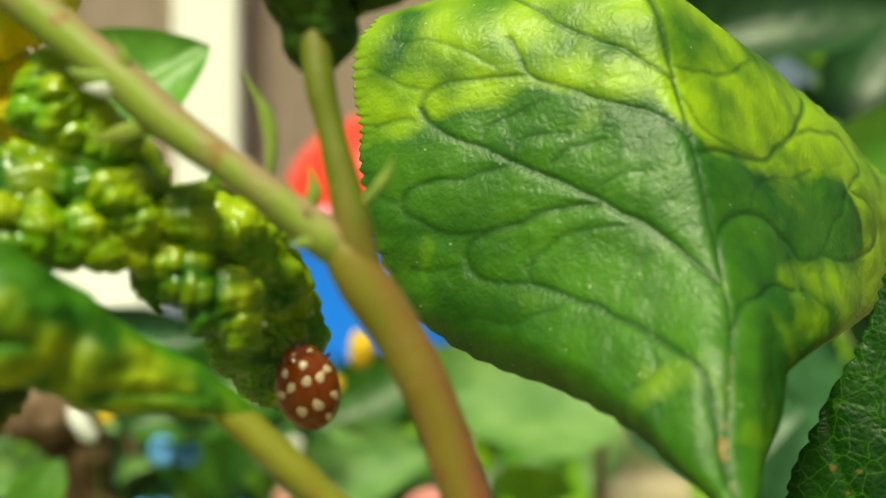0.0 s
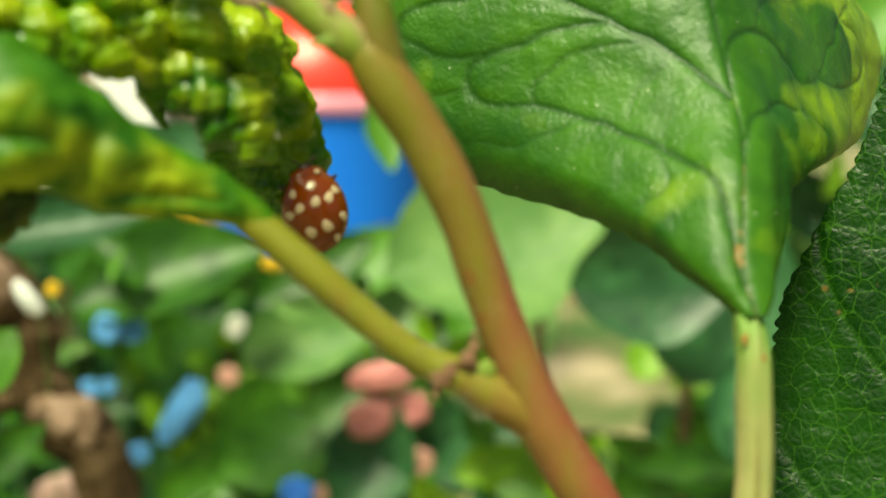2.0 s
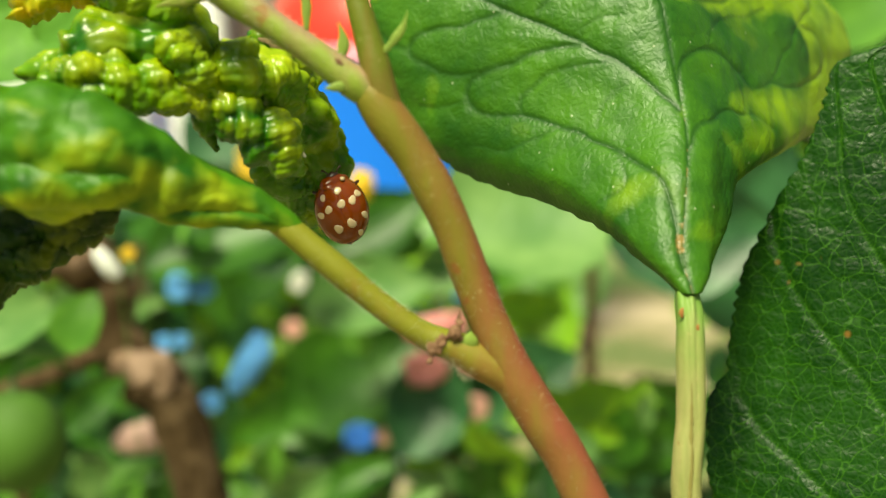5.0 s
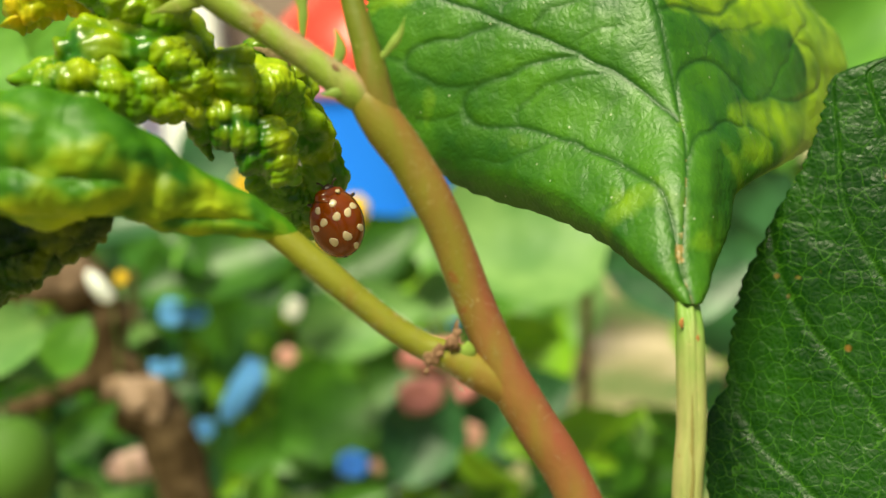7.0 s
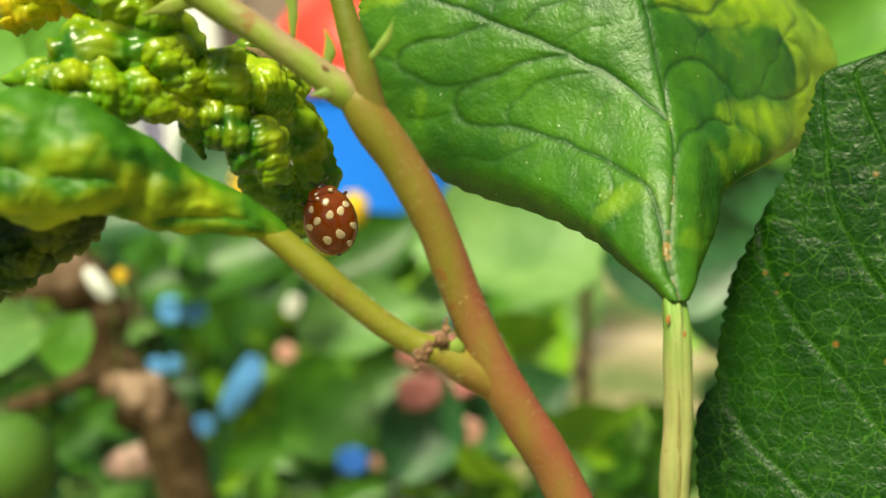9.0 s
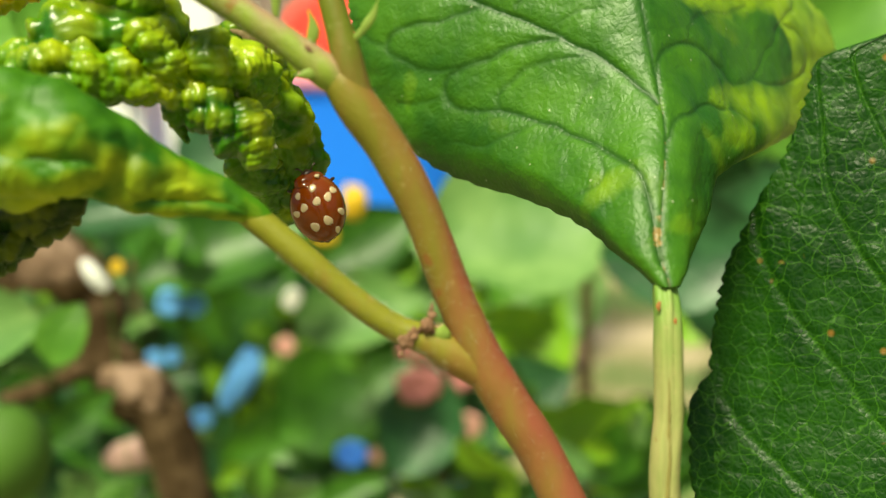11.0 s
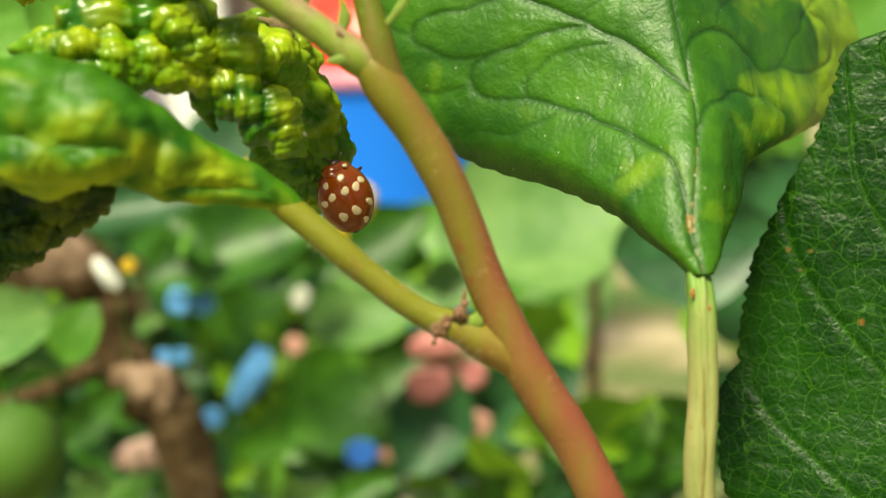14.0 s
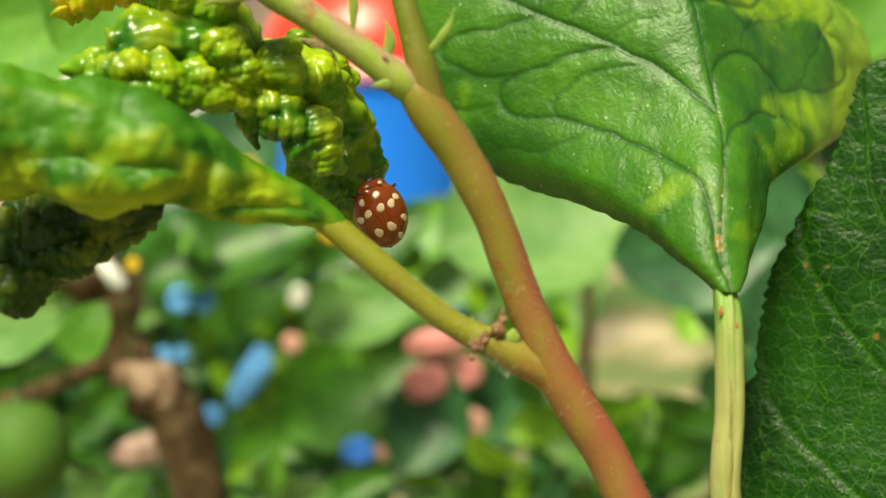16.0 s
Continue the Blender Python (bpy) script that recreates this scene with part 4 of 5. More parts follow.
def ladybird():
    thing = tagged(new("ladybird"), "chestnut brown ladybird with cream spots on a curled leaf", "ladybird")
    for side in (-1, 1):
        r = np.linspace(0, 1, 20)
        t = np.linspace(-np.pi / 2, np.pi / 2, 40)
        Rr, Tt = np.meshgrid(r, t, indexing="ij")
        x = side * (AX * Rr * np.cos(Tt) + 0.0004)
        y = AY * Rr * np.sin(Tt) - 0.03
        z = AZ * np.sqrt(np.clip(1 - Rr**2, 0, 1)) - 0.002 * np.exp(-(x / 0.006) ** 2)
        z = z * np.where(y > 0.12, 1 - 0.35 * ((y - 0.12) / 0.15) ** 2, 1)
        me = to_mesh("elytron", np.stack([x, y, z], -1).reshape(-1, 3), sheet(x, 20, 40))
        shell = part_mesh("elytron", me, SHELL, thing, "chestnut wing case")
        for u, v, rad in SPOTS:
            if (u < -0.01) == (side < 0):
                a = np.linspace(0, 2 * np.pi, 18, endpoint=False)
                rings = [0.0, 0.5, 0.85, 1.0]
                wob = 1 + 0.12 * np.sin(2 * a + u * 60) + 0.07 * np.sin(3 * a + v * 90)
                px = np.concatenate([u + k * rad * wob * np.cos(a) for k in rings])
                py = np.concatenate([v + k * rad * 1.15 * wob * np.sin(a) for k in rings])
                pz = dome_height(px, py) + np.repeat([0.004, 0.004, 0.0035, -0.003], 18)
                yy = py - 0.03
                pz = pz * np.where(yy > 0.12, 1 - 0.35 * ((yy - 0.12) / 0.15) ** 2, 1)
                part_mesh("spot", to_mesh("spot", np.stack([px, yy, pz], -1), sheet(px, 4, 18, True)), SPOT, shell, "cream spot")
    v, f, o = tube_arrays([(0, 0.08, 0.01), (0, 0.15, 0.02), (0, 0.2, 0.022), (0, 0.235, 0.022), (0, 0.255, 0.02)], [0.06, 0.112, 0.114, 0.085, 0.03], 24, 28, 0.6)
    v[:, 0] *= 1.15
    prono = part_mesh("pronotum", to_mesh("pronotum", v, f), SHELL, thing, "brown neck shield")
    for sx in (-0.075, 0.075):
        v, f, o = tube_arrays([(sx, 0.19, 0.078), (sx * 0.9, 0.205, 0.078), (sx * 0.8, 0.22, 0.07)], [0.012, 0.028, 0.012], 8, 12, 0.6)
        part_mesh("spot", to_mesh("spot", v, f), SPOT, prono, "pale spot")
    v, f, o = tube_arrays([(0, 0.22, 0.03), (0, 0.25, 0.03), (0, 0.275, 0.025)], [0.05, 0.055, 0.02], 10, 18, 0.7)
    part_mesh("head", to_mesh("head", v, f), DARKLIMB, thing, "dark head")
    for sx in (-1, 1):
        v, f, o = tube_arrays([(sx * 0.03, 0.26, 0.03), (sx * 0.055, 0.295, 0.03), (sx * 0.075, 0.305, 0.02)], [0.006, 0.006, 0.01], 10, 8)
        part_mesh("antenna", to_mesh("antenna", v, f), DARKLIMB, thing)
        for y0, y1 in ((0.13, 0.16), (0.02, 0.02), (-0.1, -0.14)):
            v, f, o = tube_arrays([(sx * 0.12, y0, 0.0), (sx * 0.15, (y0 + y1) / 2, -0.01), (sx * (0.185 - 0.2 * y1**2), y1, -0.04), (sx * 0.17, y1, -0.085)], [0.016, 0.016, 0.012, 0.008], 12, 8)
            part_mesh("leg", to_mesh("leg", v, f), DARKLIMB, thing)
    v, f, o = tube_arrays([(0, -0.27, -0.005), (0, 0.0, -0.02), (0, 0.2, -0.005)], [0.08, 0.19, 0.1], 14, 24, 0.25)
    part_mesh("abdomen", to_mesh("abdomen", v, f), DARKLIMB, thing, "dark underside")
    return thing


# across, along and radius of the cream spots
SPOTS = [(-0.118, 0.128, 0.024), (0.007, 0.157, 0.028), (0.15, 0.1, 0.026), (0.099, 0.06, 0.032), (0.01, 0.05, 0.032), (-0.097, 0.03, 0.03), (-0.165, 0.0, 0.026),
         (0.165, -0.074, 0.026), (-0.058, -0.133, 0.034), (0.05, -0.113, 0.036), (0.1, -0.2, 0.022)]
bug = ladybird()
BUG_AT, BUG_TO = (-0.81, 7.14, -1.2), (0.74, -8.48, 1.13)


def bug_pose(dx, dz, turn):
    z = Vector(BUG_TO).normalized()
    x = Vector((0, 0, 1)).cross(z).normalized()
    m = Matrix((x, z.cross(x), z)).transposed().to_4x4()
    return Matrix.Translation(U(BUG_AT[0] + dx, BUG_AT[1], BUG_AT[2] + dz)) @ m @ pose(0, 0, 0, 0, 0, turn)


# ---- the garden behind ----
def unit_leaf(seed):
    """A pointed oval leaf one unit long and one wide, folded along its midrib."""
    rows, cols = 22, 13
    s, w = np.meshgrid(np.linspace(0, 1, rows), np.linspace(-1, 1, cols), indexing="ij")
    half = 0.5 * np.clip(np.sin(np.pi * s**0.85), 0, 1) ** 0.8 + 0.006
    q = (s - 0.2 * np.abs(w)) * 7
    gap = np.abs(q - np.round(q))
    z = 0.11 * w**2 * half * 2 + 0.06 * np.sin(s * 3 + seed) + 0.02 * gap - 0.1 * (s - 0.5) ** 2
    v = np.stack([s - 0.5, w * half * (1 + 0.05 * np.sin(9 * s + seed)), z], -1).reshape(-1, 3)
    vein = np.clip(1 - gap / 0.12, 0, 1) + np.clip(1 - np.abs(w) / 0.08, 0, 1)
    me = to_mesh("garden_leaf", v * 100, sheet(v, rows, cols), vein=np.clip(vein, 0, 1).ravel())
    me.attributes.new("local", "FLOAT_VECTOR", "POINT").data.foreach_set("vector", np.asarray(v, np.float32).ravel())
    return me


UNIT = [unit_leaf(k) for k in range(4)]
shrub = tagged(new("garden_shrub"), "dense green garden shrub with broad oval leaves", "shrub")
shrub.location = (0, 0.4, 0)
for k in range(7):
    x = -18 + 6 * k
    v, f, o = tube_arrays([(x * 0.5, 0 + 3 * math.sin(k), -1), (x * 0.8, 2 * math.cos(k), 30), (x, 4, 60), (x * 1.1, 6, 84)], [0.7, 0.55, 0.4, 0.2], 24, 10)
    part_mesh("stem", to_mesh("stem", v, f), BARK, shrub)
USED = {}


def leaf_of(material, k):
    if (material.name, k) not in USED:
        me = UNIT[k].copy()
        me.materials.append(material)
        USED[material.name, k] = me
    return USED[material.name, k]


def leaf_place(x, y, z, length, width, angle, tilt):
    face = pose(0, 0, 0, 90, 0, 0) @ pose(0, 0, 0, 0, 0, angle) @ pose(0, 0, 0, -tilt, random.uniform(-22, 22), 0)
    at = U(x, y, z) - shrub.location
    return Matrix.Translation(at) @ face @ Matrix.Diagonal((length / 100, width / 100, length / 100, 1))


def garden_leaf(x, y, z, length, width, angle, tilt, material):
    ob = new("leaf", leaf_of(material, random.randrange(4)))
    ob.parent = shrub
    ob.matrix_basis = leaf_place(x, y, z, length, width, angle, tilt)
    return ob


INNER = []


def inner_leaf(x, y, z, length, width, angle, tilt, material):
    k = random.randrange(4)
    INNER.append((k, np.array(leaf_place(x, y, z, length, width, angle, tilt)), material))


def join_inner_leaves():
    """All the leaves deep in the shrub as one mesh."""
    kinds = sorted({m.name for k, place, m in INNER})
    vs, fs, slot, vein, local, n = [], [], [], [], [], 0
    for k, place, m in INNER:
        me = UNIT[k]
        v = np.empty(len(me.vertices) * 3, np.float32)
        me.vertices.foreach_get("co", v)
        v = v.reshape(-1, 3)
        f = np.array([tuple(p.vertices) for p in me.polygons])
        a = np.empty(len(v), np.float32)
        me.attributes["vein"].data.foreach_get("value", a)
        vs.append((v @ place[:3, :3].T + place[:3, 3]) * 100)
        fs.append(f + n)
        slot += [kinds.index(m.name)] * len(f)
        vein.append(a)
        local.append(v)
        n += len(v)
    me = to_mesh("inner_leaves", np.vstack(vs), np.vstack(fs), vein=np.concatenate(vein))
    me.attributes.new("local", "FLOAT_VECTOR", "POINT").data.foreach_set("vector", np.vstack(local).ravel())
    for name in kinds:
        me.materials.append(bpy.data.materials[name])
    me.polygons.foreach_set("material_index", slot)
    tagged(part_mesh("inner_leaves", me, DARK, shrub), "leaves deep inside the shrub, many with shade put into their colour", kind="stuff")


garden_leaf(2.6, 26.00, -3.95, 5.8, 4.3, 15, 30, PALE)
garden_leaf(-0.09, 30.00, -1.56, 2.24, 1.19, -80, 20, LIGHT)
garden_leaf(5.90, 24.00, -4.61, 4.03, 2.85, 5, 10, BLUE)
garden_leaf(7.83, 24.00, -7.62, 2.49, 1.54, 80, 10, BLUE)
garden_leaf(-5.93, 30.00, -5.33, 5.67, 2.83, 20, 35, MID)
garden_leaf(-7.58, 26.00, -3.43, 4.12, 1.67, 10, 20, BLUE)
garden_leaf(-2.32, 32.00, -7.67, 4.30, 2.55, 15, 30, PALE)
garden_leaf(-3.24, 37.00, -11.70, 5.92, 4.07, 30, 20, MID)
garden_leaf(-0.57, 34.00, -12.00, 3.90, 2.88, 60, 10, BLUE)
garden_leaf(2.78, 35.00, -11.63, 4.02, 3.14, 30, 20, BLUE)
garden_leaf(2.63, 28.00, -10.22, 2.22, 1.11, 10, 30, BRIGHT)
garden_leaf(8.63, 30.00, -11.40, 4.77, 1.79, 10, 50, MID)
garden_leaf(-7.41, 20.00, -5.33, 1.28, 1.08, 60, 20, LIGHT)
garden_leaf(-8.14, 23.00, -7.98, 1.93, 1.02, 40, 10, MID)
garden_leaf(10.25, 42.00, -10.93, 1.89, 1.68, 60, 20, BRIGHT)
garden_leaf(10.56, 36.00, -8.94, 1.44, 0.72, 80, 0, BRIGHT)
garden_leaf(-8.3, 19.00, -4.85, 2.4, 1.5, 10, 20, PALE)
garden_leaf(-8.51, 38.00, -5.80, 6.63, 3.01, 10, 30, MID)
garden_leaf(-7.9, 42.00, -3.4, 5.0, 4.2, 50, 20, BLUE)
garden_leaf(-4.2, 14.00, 1.1, 3.1, 1.9, 35, 15, LIGHT)
garden_leaf(-6.4, 16.00, 0.6, 3.2, 2.2, 20, 15, LIGHT)
garden_leaf(-2.34, 36.00, -6.26, 4.39, 2.48, 30, 20, MID)
garden_leaf(10.6, 26.00, 1.0, 4.2, 2.6, 35, 15, LIGHT)
garden_leaf(9.63, 30.00, 4.80, 5.05, 2.76, 10, 20, DARK)
garden_leaf(12.23, 32.00, 3.83, 4.25, 2.61, 60, 20, DARK)
garden_leaf(9.17, 36.00, 5.93, 4.78, 2.94, 30, 10, DARK)
garden_leaf(4.49, 30.00, -11.06, 4.48, 1.76, 8, 40, BRIGHT)
garden_leaf(5.93, 28.00, -11.40, 3.90, 1.50, 20, 40, MID)
garden_leaf(3.05, 30.00, -5.91, 4.16, 2.40, 50, 20, LIGHT)
garden_leaf(4.25, 45.00, -12.67, 5.68, 3.31, 70, 20, BRIGHT)
garden_leaf(6.35, 50.00, -11.87, 5.24, 3.15, 40, 20, PALE)
garden_leaf(7.93, 26.00, -5.18, 5.03, 3.63, 70, 10, BLUE)
garden_leaf(-1.78, 42.00, -13.10, 5.75, 3.98, 20, 10, DARK)
garden_leaf(-7.54, 42.00, -9.64, 5.75, 3.32, 40, 20, MID)
garden_leaf(-5.46, 38.00, -13.94, 6.03, 3.01, 20, 20, MID)
garden_leaf(-3.0, 30.00, -13.2, 3.4, 1.5, 25, 40, MID)
garden_leaf(-0.38, 34.00, -11.89, 4.15, 2.53, 80, 10, BLUE)
garden_leaf(-10.16, 24.00, -7.68, 2.59, 1.17, 20, 20, MID)
garden_leaf(-11.16, 40.00, -13.56, 5.49, 3.38, 60, 10, DARK)
garden_leaf(-6.56, 18.00, -4.76, 1.19, 0.94, 60, 10, LIGHT)
garden_leaf(-0.5, 40.00, -6.5, 3.4, 2.4, 40, 20, LIGHT)
garden_leaf(0.4, 40.5, -8.7, 3.0, 2.2, 20, 25, PALE)
# the leaves deeper in
for k in range(420):
    y = random.uniform(44, 80)
    across = random.uniform(-0.5, 0.55)
    high = random.uniform(-0.55, -0.17) if across < 0.1 else random.uniform(-0.55, 0.2)
    if 0.1 < across < 0.3 and -0.32 < high < -0.12:
        continue
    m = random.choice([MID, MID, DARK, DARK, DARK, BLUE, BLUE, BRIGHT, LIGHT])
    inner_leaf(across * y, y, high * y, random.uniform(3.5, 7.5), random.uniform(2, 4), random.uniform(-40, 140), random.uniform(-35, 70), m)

# inner leaves on the side of the old branch, mostly coloured as shaded gaps
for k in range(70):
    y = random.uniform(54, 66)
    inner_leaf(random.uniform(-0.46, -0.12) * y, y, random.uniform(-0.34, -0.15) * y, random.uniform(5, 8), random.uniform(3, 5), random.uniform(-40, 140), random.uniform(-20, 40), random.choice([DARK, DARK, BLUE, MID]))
join_inner_leaves()
# small leaves and tips between the large ones
for k in range(260):
    y = random.uniform(36, 50)
    across = random.uniform(-0.46, 0.5)
    high = random.uniform(-0.5, -0.14) if across < 0.14 else random.uniform(-0.5, 0.2)
    if 0.08 < across < 0.3 and -0.34 < high < -0.1:
        continue
    m = random.choice([MID, MID, DARK, DARK, BLUE, LIGHT, BRIGHT, PALE])
    size = random.uniform(1.0, 2.6)
    garden_leaf(across * y, y, high * y, size, size * random.uniform(0.4, 0.75), random.uniform(-60, 150), random.uniform(-50, 70), m)


def petal_flower(x, y, z, length, width, angle, material):
    """A small bloom of six cupped petals round a raised centre, on a thin stalk."""
    thing = tagged(new("flower"), FLOWER_WORDS[material.name], "flower", "garden flowers")
    thing.location = (x / 100, y / 100, 0)
    c, s = math.cos(radians(angle)), math.sin(radians(angle))

    def upright(v):
        return np.stack([v[:, 0] * c - v[:, 2] * s, v[:, 1], v[:, 0] * s + v[:, 2] * c + z + EYE * 100], -1)

    slender = length > 1.4 * width
    for k in range(5 if slender else 0):
        # a closed, slender bloom of petals that lie along one another
        off = (k - 2) * 0.14 * width
        lean = 0.04 * length * ((k * 7) % 5 - 2)
        v, f, o = tube_arrays([(-0.5 * length, 0.0, off * 0.4), (-0.2 * length, -0.1 * width * (k % 2), off), (0.15 * length, -0.1 * width * (k % 2), off), (0.5 * length + lean, 0.0, off * 1.3)], [0.1 * width, 0.24 * width, 0.3 * width, 0.14 * width], 18, 14, 0.7)
        v = v + o * (0.03 * width * swell(v * 4 / width, k))[:, None]
        part_mesh("petal", to_mesh("petal", upright(v), f), material, thing)
    for k in range(0 if slender else 6):
        a = 2 * math.pi * (k + 0.5) / 6
        tx, tz = math.cos(a) * length * 0.5, math.sin(a) * width * 0.5
        v, f, o = tube_arrays([(tx * 0.05, 0.02, tz * 0.05), (tx * 0.4, -0.06 * width, tz * 0.4), (tx * 0.75, -0.1 * width, tz * 0.75), (tx, -0.06 * width, tz)], [0.1 * width, 0.3 * width, 0.3 * width, 0.12 * width], 14, 14, 0.4)
        v = v + o * (0.03 * width * swell(v * 6 / width, k))[:, None]
        part_mesh("petal", to_mesh("petal", upright(v), f), material, thing)
    v, f, o = tube_arrays([(0, 0.0, 0), (0, -0.12 * width, 0), (0, -0.2 * width, 0.001)], [0.14 * width, 0.17 * width, 0.06 * width], 8, 12)
    part_mesh("flower_centre", to_mesh("flower_centre", upright(v), f), material, thing)
    v, f, o = tube_arrays([(0.3, 2.4, 0), (0.5, 2.3, 30), (0.2, 2.0, 60), (0, 1.2, z + EYE * 100 - 2.5), (0, 0.15, z + EYE * 100 - 0.1)], [0.04, 0.03, 0.025, 0.02, 0.02], 18, 8)
    part_mesh("stalk", to_mesh("stalk", v, f), STALK, thing)


FLOWER_WORDS = {"sky_blue_petal": "sky blue flower on a thin green stalk", "royal_blue_petal": "deep blue flower on a thin green stalk", "pale_pink_petal": "pale pink flower on a thin green stalk",
                "rose_petal": "rose red flower on a thin green stalk", "cream_petal": "cream white flower on a thin green stalk", "white_petal": "white oval flower on a thin green stalk",
                "yellow_petal": "small yellow flower on a thin green stalk", "blush_petal": "faded blush pink flower on a thin green stalk", "lilac_petal": "lilac grey flower on a thin green stalk"}
petal_flower(-5.45, 28.00, -8.7, 1.8, 0.7, 56, SKY)
petal_flower(-6.55, 28.20, -9.75, 0.65, 0.6, 20, SKY)
petal_flower(-7.42, 29.00, -6.6, 0.85, 0.7, 80, SKY)
petal_flower(-6.8, 29.2, -6.72, 0.75, 0.65, 10, SKY)
petal_flower(-7.69, 30.00, -8.44, 0.5, 0.45, 60, SKY)
petal_flower(-8.2, 30.00, -8.51, 0.6, 0.5, 100, SKY)
petal_flower(-2.87, 33.00, -12.65, 1.1, 0.92, 0, ROYAL)
petal_flower(-2.1, 33.60, -12.95, 0.6, 0.5, 0, PINK)
petal_flower(-4.95, 36.00, -8.1, 0.85, 0.62, 65, CREAM)
petal_flower(-7.36, 22.3, -4.52, 0.76, 0.33, -58, WHITE)
petal_flower(-5.9, 33.00, -3.95, 0.95, 0.36, -35, YELLOW)
petal_flower(-3.41, 33.00, -5.54, 0.66, 0.46, 0, YELLOW)
petal_flower(-0.3, 34.00, -9.4, 1.9, 0.9, 8, ROSE)
petal_flower(-0.65, 34.20, -10.75, 1.6, 1.25, 10, ROSE)
petal_flower(0.6, 34.40, -10.5, 1.5, 1.15, 0, ROSE)
petal_flower(-5.11, 35.00, -9.50, 0.70, 0.66, 0, PINK)
petal_flower(0.92, 34.00, -12.14, 1.0, 0.9, 0, PINK)
petal_flower(-2.46, 33.00, -4.48, 1.0, 0.7, 80, YELLOW)
petal_flower(7.95, 45.00, -8.47, 1.35, 1.13, 60, PINK)
petal_flower(-6.98, 22.8, -4.45, 0.34, 0.3, 60, YELLOW)
petal_flower(-3.59, 40.00, -13.47, 1.00, 0.90, 0, PINK)
petal_flower(-7.1, 40.00, -4.1, 0.9, 0.8, 40, YELLOW)
petal_flower(-7.24, 40.00, -14.28, 1.80, 0.60, 20, SKY)
petal_flower(-9.15, 30.5, -11.55, 1.9, 0.9, 12, BLUSH)
petal_flower(-1.23, 42.00, -17.21, 1.55, 1.33, 20, LILAC)


# small leaves in front of the large ones, clear of the blooms
BLOOMS = [(ob.location.x / ob.location.y, (max(v.co.z for v in ob.children[0].data.vertices) - EYE) / ob.location.y) for ob in bpy.data.objects if ob.name.split(".")[0] == "flower"]
for k in range(330):
    y = random.uniform(25, 37)
    across, high = random.uniform(-0.36, 0.24), random.uniform(-0.46, -0.16)
    if any(abs(across - a) < 0.05 and abs(high - b) < 0.045 for a, b in BLOOMS) or (across > 0.1 and high > -0.34) or (across > -0.04 and high > -0.26):
        continue
    size = random.uniform(0.9, 2.3)
    garden_leaf(across * y, y, high * y, size, size * random.uniform(0.4, 0.8), random.uniform(-60, 150), random.uniform(-55, 70), random.choice([PALE, PALE, LIGHT] if -0.14 < across < 0.0 and -0.3 < high < -0.18 else [MID, MID, DARK, DARK, BLUE, LIGHT, BRIGHT, PALE]))


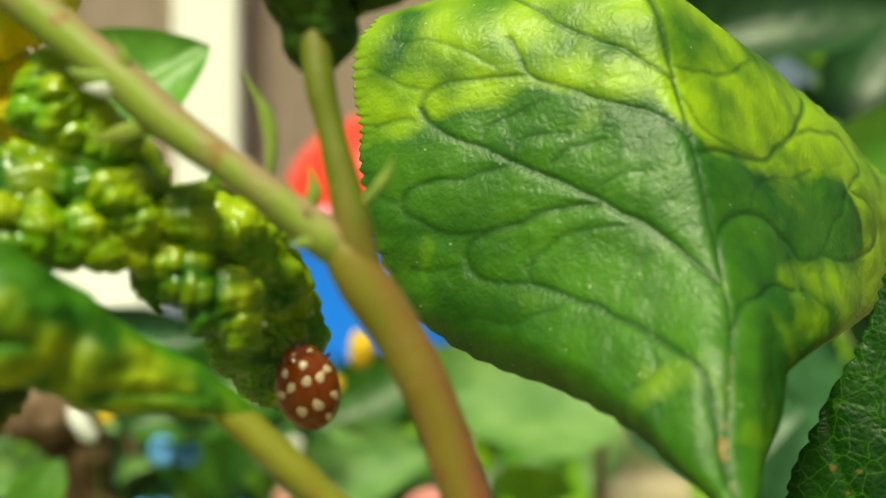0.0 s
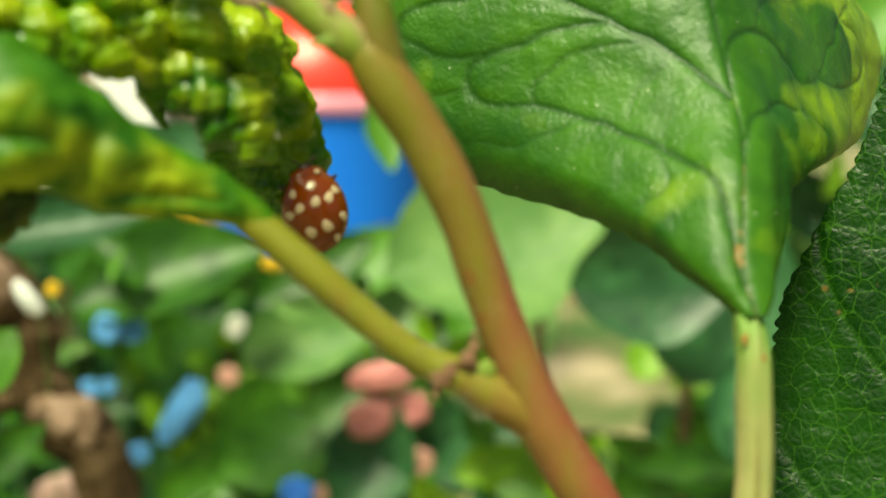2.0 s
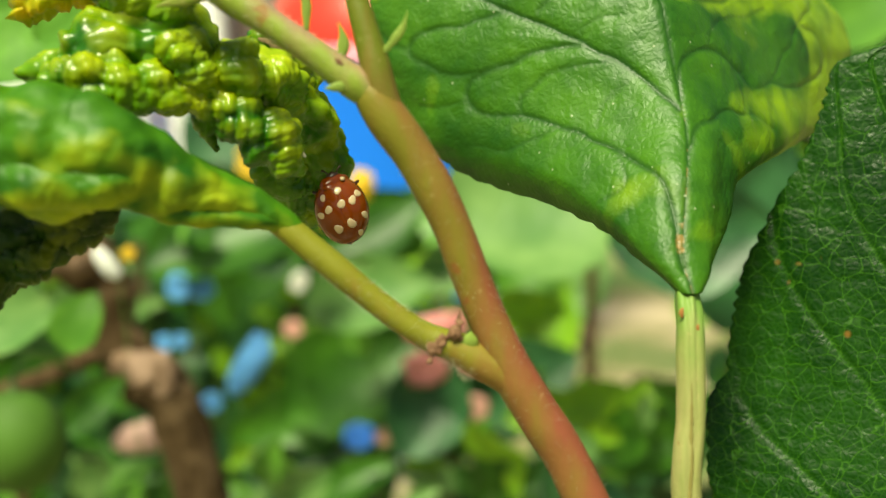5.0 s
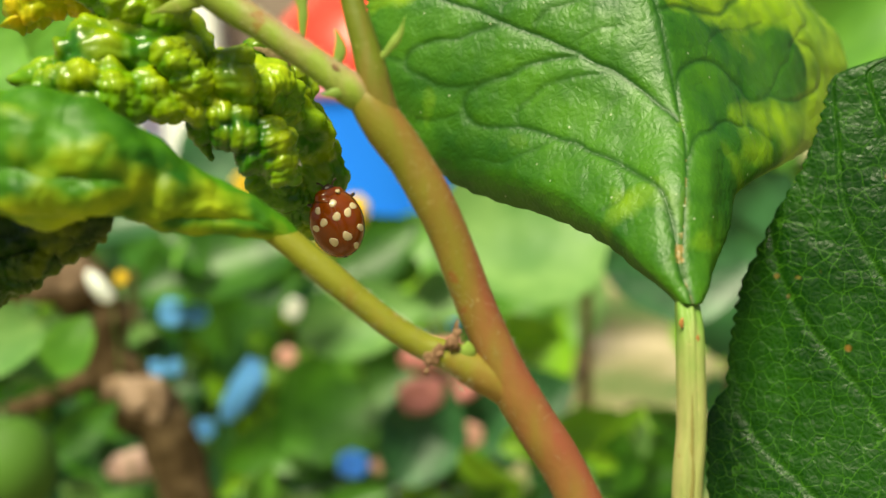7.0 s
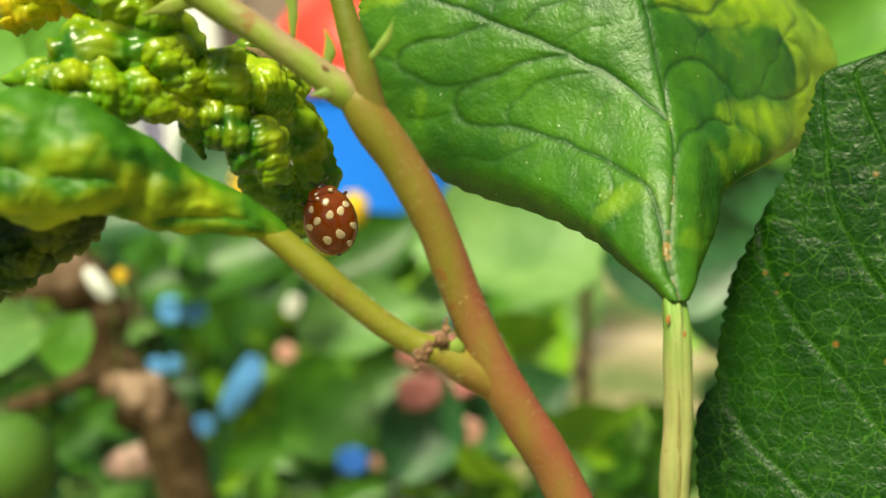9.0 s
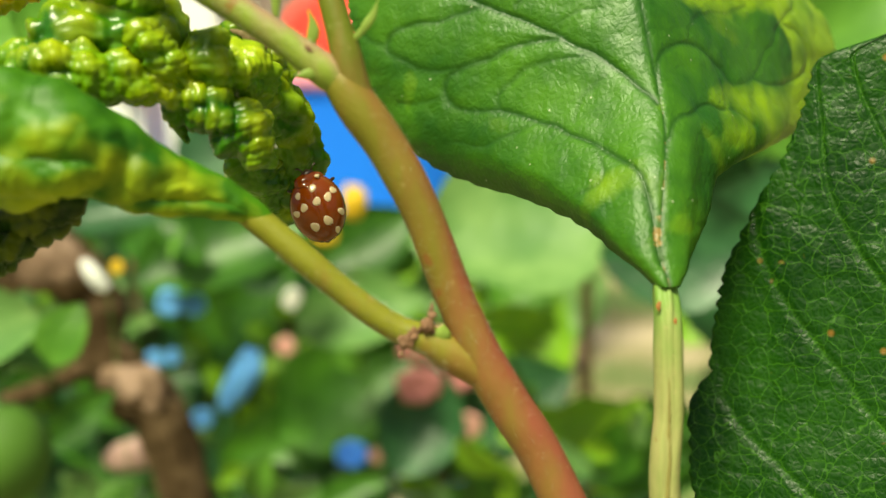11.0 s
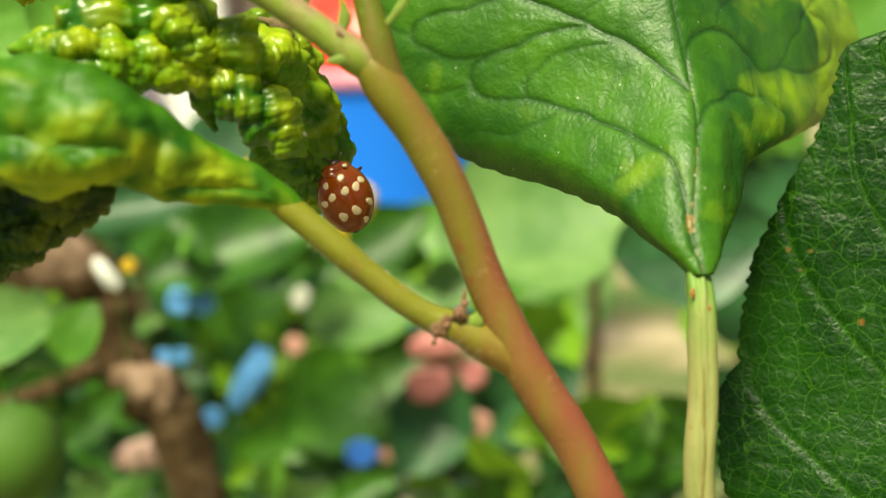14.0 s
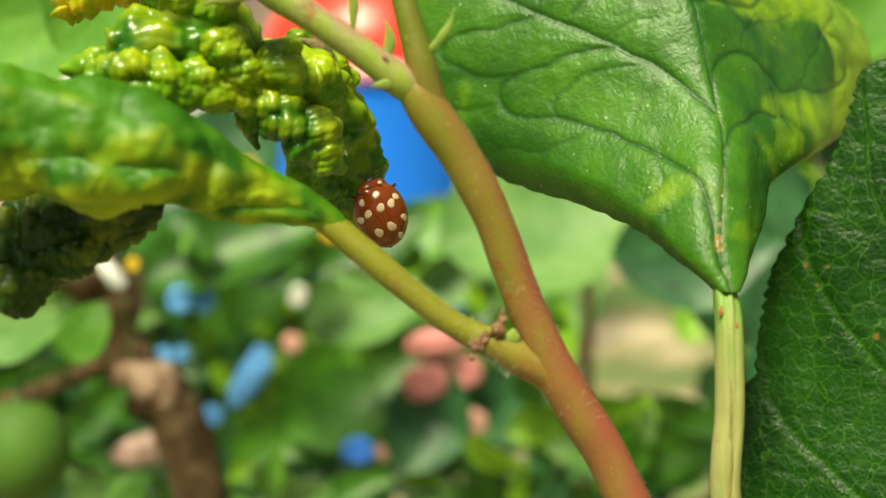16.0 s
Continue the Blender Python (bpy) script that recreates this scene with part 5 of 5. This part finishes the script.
def old_branch():
    thing = tagged(new("woody_branch"), "old brown woody branch with a pale broken knot", "branch")
    thing.location = (0, 0, 0)
    v, f, o = tube_arrays([(-10.3, 24, EYE * 100 - 3.2), (-8.9, 24, EYE * 100 - 4.3), (-7.9, 24, EYE * 100 - 5.4), (-7.9, 24, EYE * 100 - 6.6), (-7.2, 24, EYE * 100 - 7.8), (-6.1, 24, EYE * 100 - 10.3), (-4, 26, 60), (-2, 27, 30), (-2, 27, -1)],
                          [0.75, 0.8, 0.6, 0.56, 0.66, 0.64, 0.8, 1.0, 1.2], 160, 24)
    v = v + o * (0.12 * swell(v * 1.2, 2) + 0.05 * swell(v * 4, 3))[:, None]
    part_mesh("trunk", to_mesh("trunk", v, f), BARK, thing)
    v, f, o = tube_arrays([(-7.9, 23.9, EYE * 100 - 7.0), (-7.3, 23.6, EYE * 100 - 7.2), (-6.7, 23.4, EYE * 100 - 7.4), (-6.4, 23.4, EYE * 100 - 7.9)], [0.3, 0.42, 0.38, 0.2], 20, 18)
    v = v + o * (0.16 * swell(v * 2.5, 5) + 0.1 * swell(v * 6, 8))[:, None]
    part_mesh("knot", to_mesh("knot", v, f), BARK_PALE, thing, "pale broken knot")
    v, f, o = tube_arrays([(-11.2, 23.9, EYE * 100 - 3.5), (-10.1, 23.7, EYE * 100 - 3.9), (-9.33, 23.5, EYE * 100 - 4.15), (-8.5, 23.5, EYE * 100 - 4.5), (-8.0, 23.7, EYE * 100 - 5.0)], [0.7, 0.95, 0.85, 0.65, 0.3], 40, 24)
    v = v + o * (0.16 * swell(v * 1.6, 5) + 0.08 * swell(v * 5, 8))[:, None]
    part_mesh("stub", to_mesh("stub", v, f), BARK_PALE, thing, "pale dry broken stub")
    v, f, o = tube_arrays([(-7.8, 24, EYE * 100 - 6.8), (-9.0, 23.5, EYE * 100 - 7.3), (-11.5, 23, EYE * 100 - 8.0)], [0.3, 0.22, 0.2], 20, 12)
    part_mesh("twig", to_mesh("twig", v, f), BARK, thing)


old_branch()


def green_fruit():
    """A hanging stone fruit with a seam down one side."""
    thing = tagged(new("green_fruit"), "unripe green plum hanging from a twig of the woody branch", "fruit")
    thing.location = U(-8.35, 19.0, -7.35)
    rows, cols = 28, 40
    t, a = np.meshgrid(np.linspace(0, np.pi, rows), np.linspace(0, 2 * np.pi, cols, endpoint=False), indexing="ij")
    seam = 1 - 0.06 * np.exp(-(((a - 4.4) / 0.16) ** 2)) * np.sin(t) - 0.1 * np.exp(-((t / 0.25) ** 2))
    r = 0.92 * seam
    v = np.stack([r * np.sin(t) * np.cos(a), r * np.sin(t) * np.sin(a), 1.12 * r * np.cos(t)], -1).reshape(-1, 3)
    part_mesh("flesh", to_mesh("flesh", v, sheet(v, rows, cols, True)), FRUIT, thing)
    v, f, o = tube_arrays([(0, 0, 0.85), (-0.05, 0.4, 1.25), (-0.2, 1.8, 1.2), (-0.4, 4.3, 0.2)], [0.07, 0.05, 0.05, 0.07], 24, 10)
    part_mesh("stalk", to_mesh("stalk", v, f), STALK, thing)


FRUIT = plain_material("unripe_fruit_skin", (0.065, 0.165, 0.005), 0.75, 0.7, 70)
green_fruit()


def motions():
    # seconds, sideways and upward shift, turn: the beetle settles by half a millimetre
    rows = [(0, -0.02, 0.026, 11.5), (1.0, -0.008, 0.02, 11.5), (2.0, -0.01, 0.022, 11.5), (3.0, 0.006, 0.028, 12), (4.2, 0.006, 0.02, 12), (6.3, -0.003, 0.002, 12), (8.0, 0.006, 0.0, 12),
            (10.5, 0.012, -0.008, 14), (12.0, 0.016, -0.011, 14.5), (13.5, 0.016, -0.013, 14.5), (14.5, 0.024, -0.015, 14.5), (16.0, 0.023, -0.02, 15)]
    walk(bug, [(t, bug_pose(dx, dz, turn)) for t, dx, dz, turn in rows])


motions()
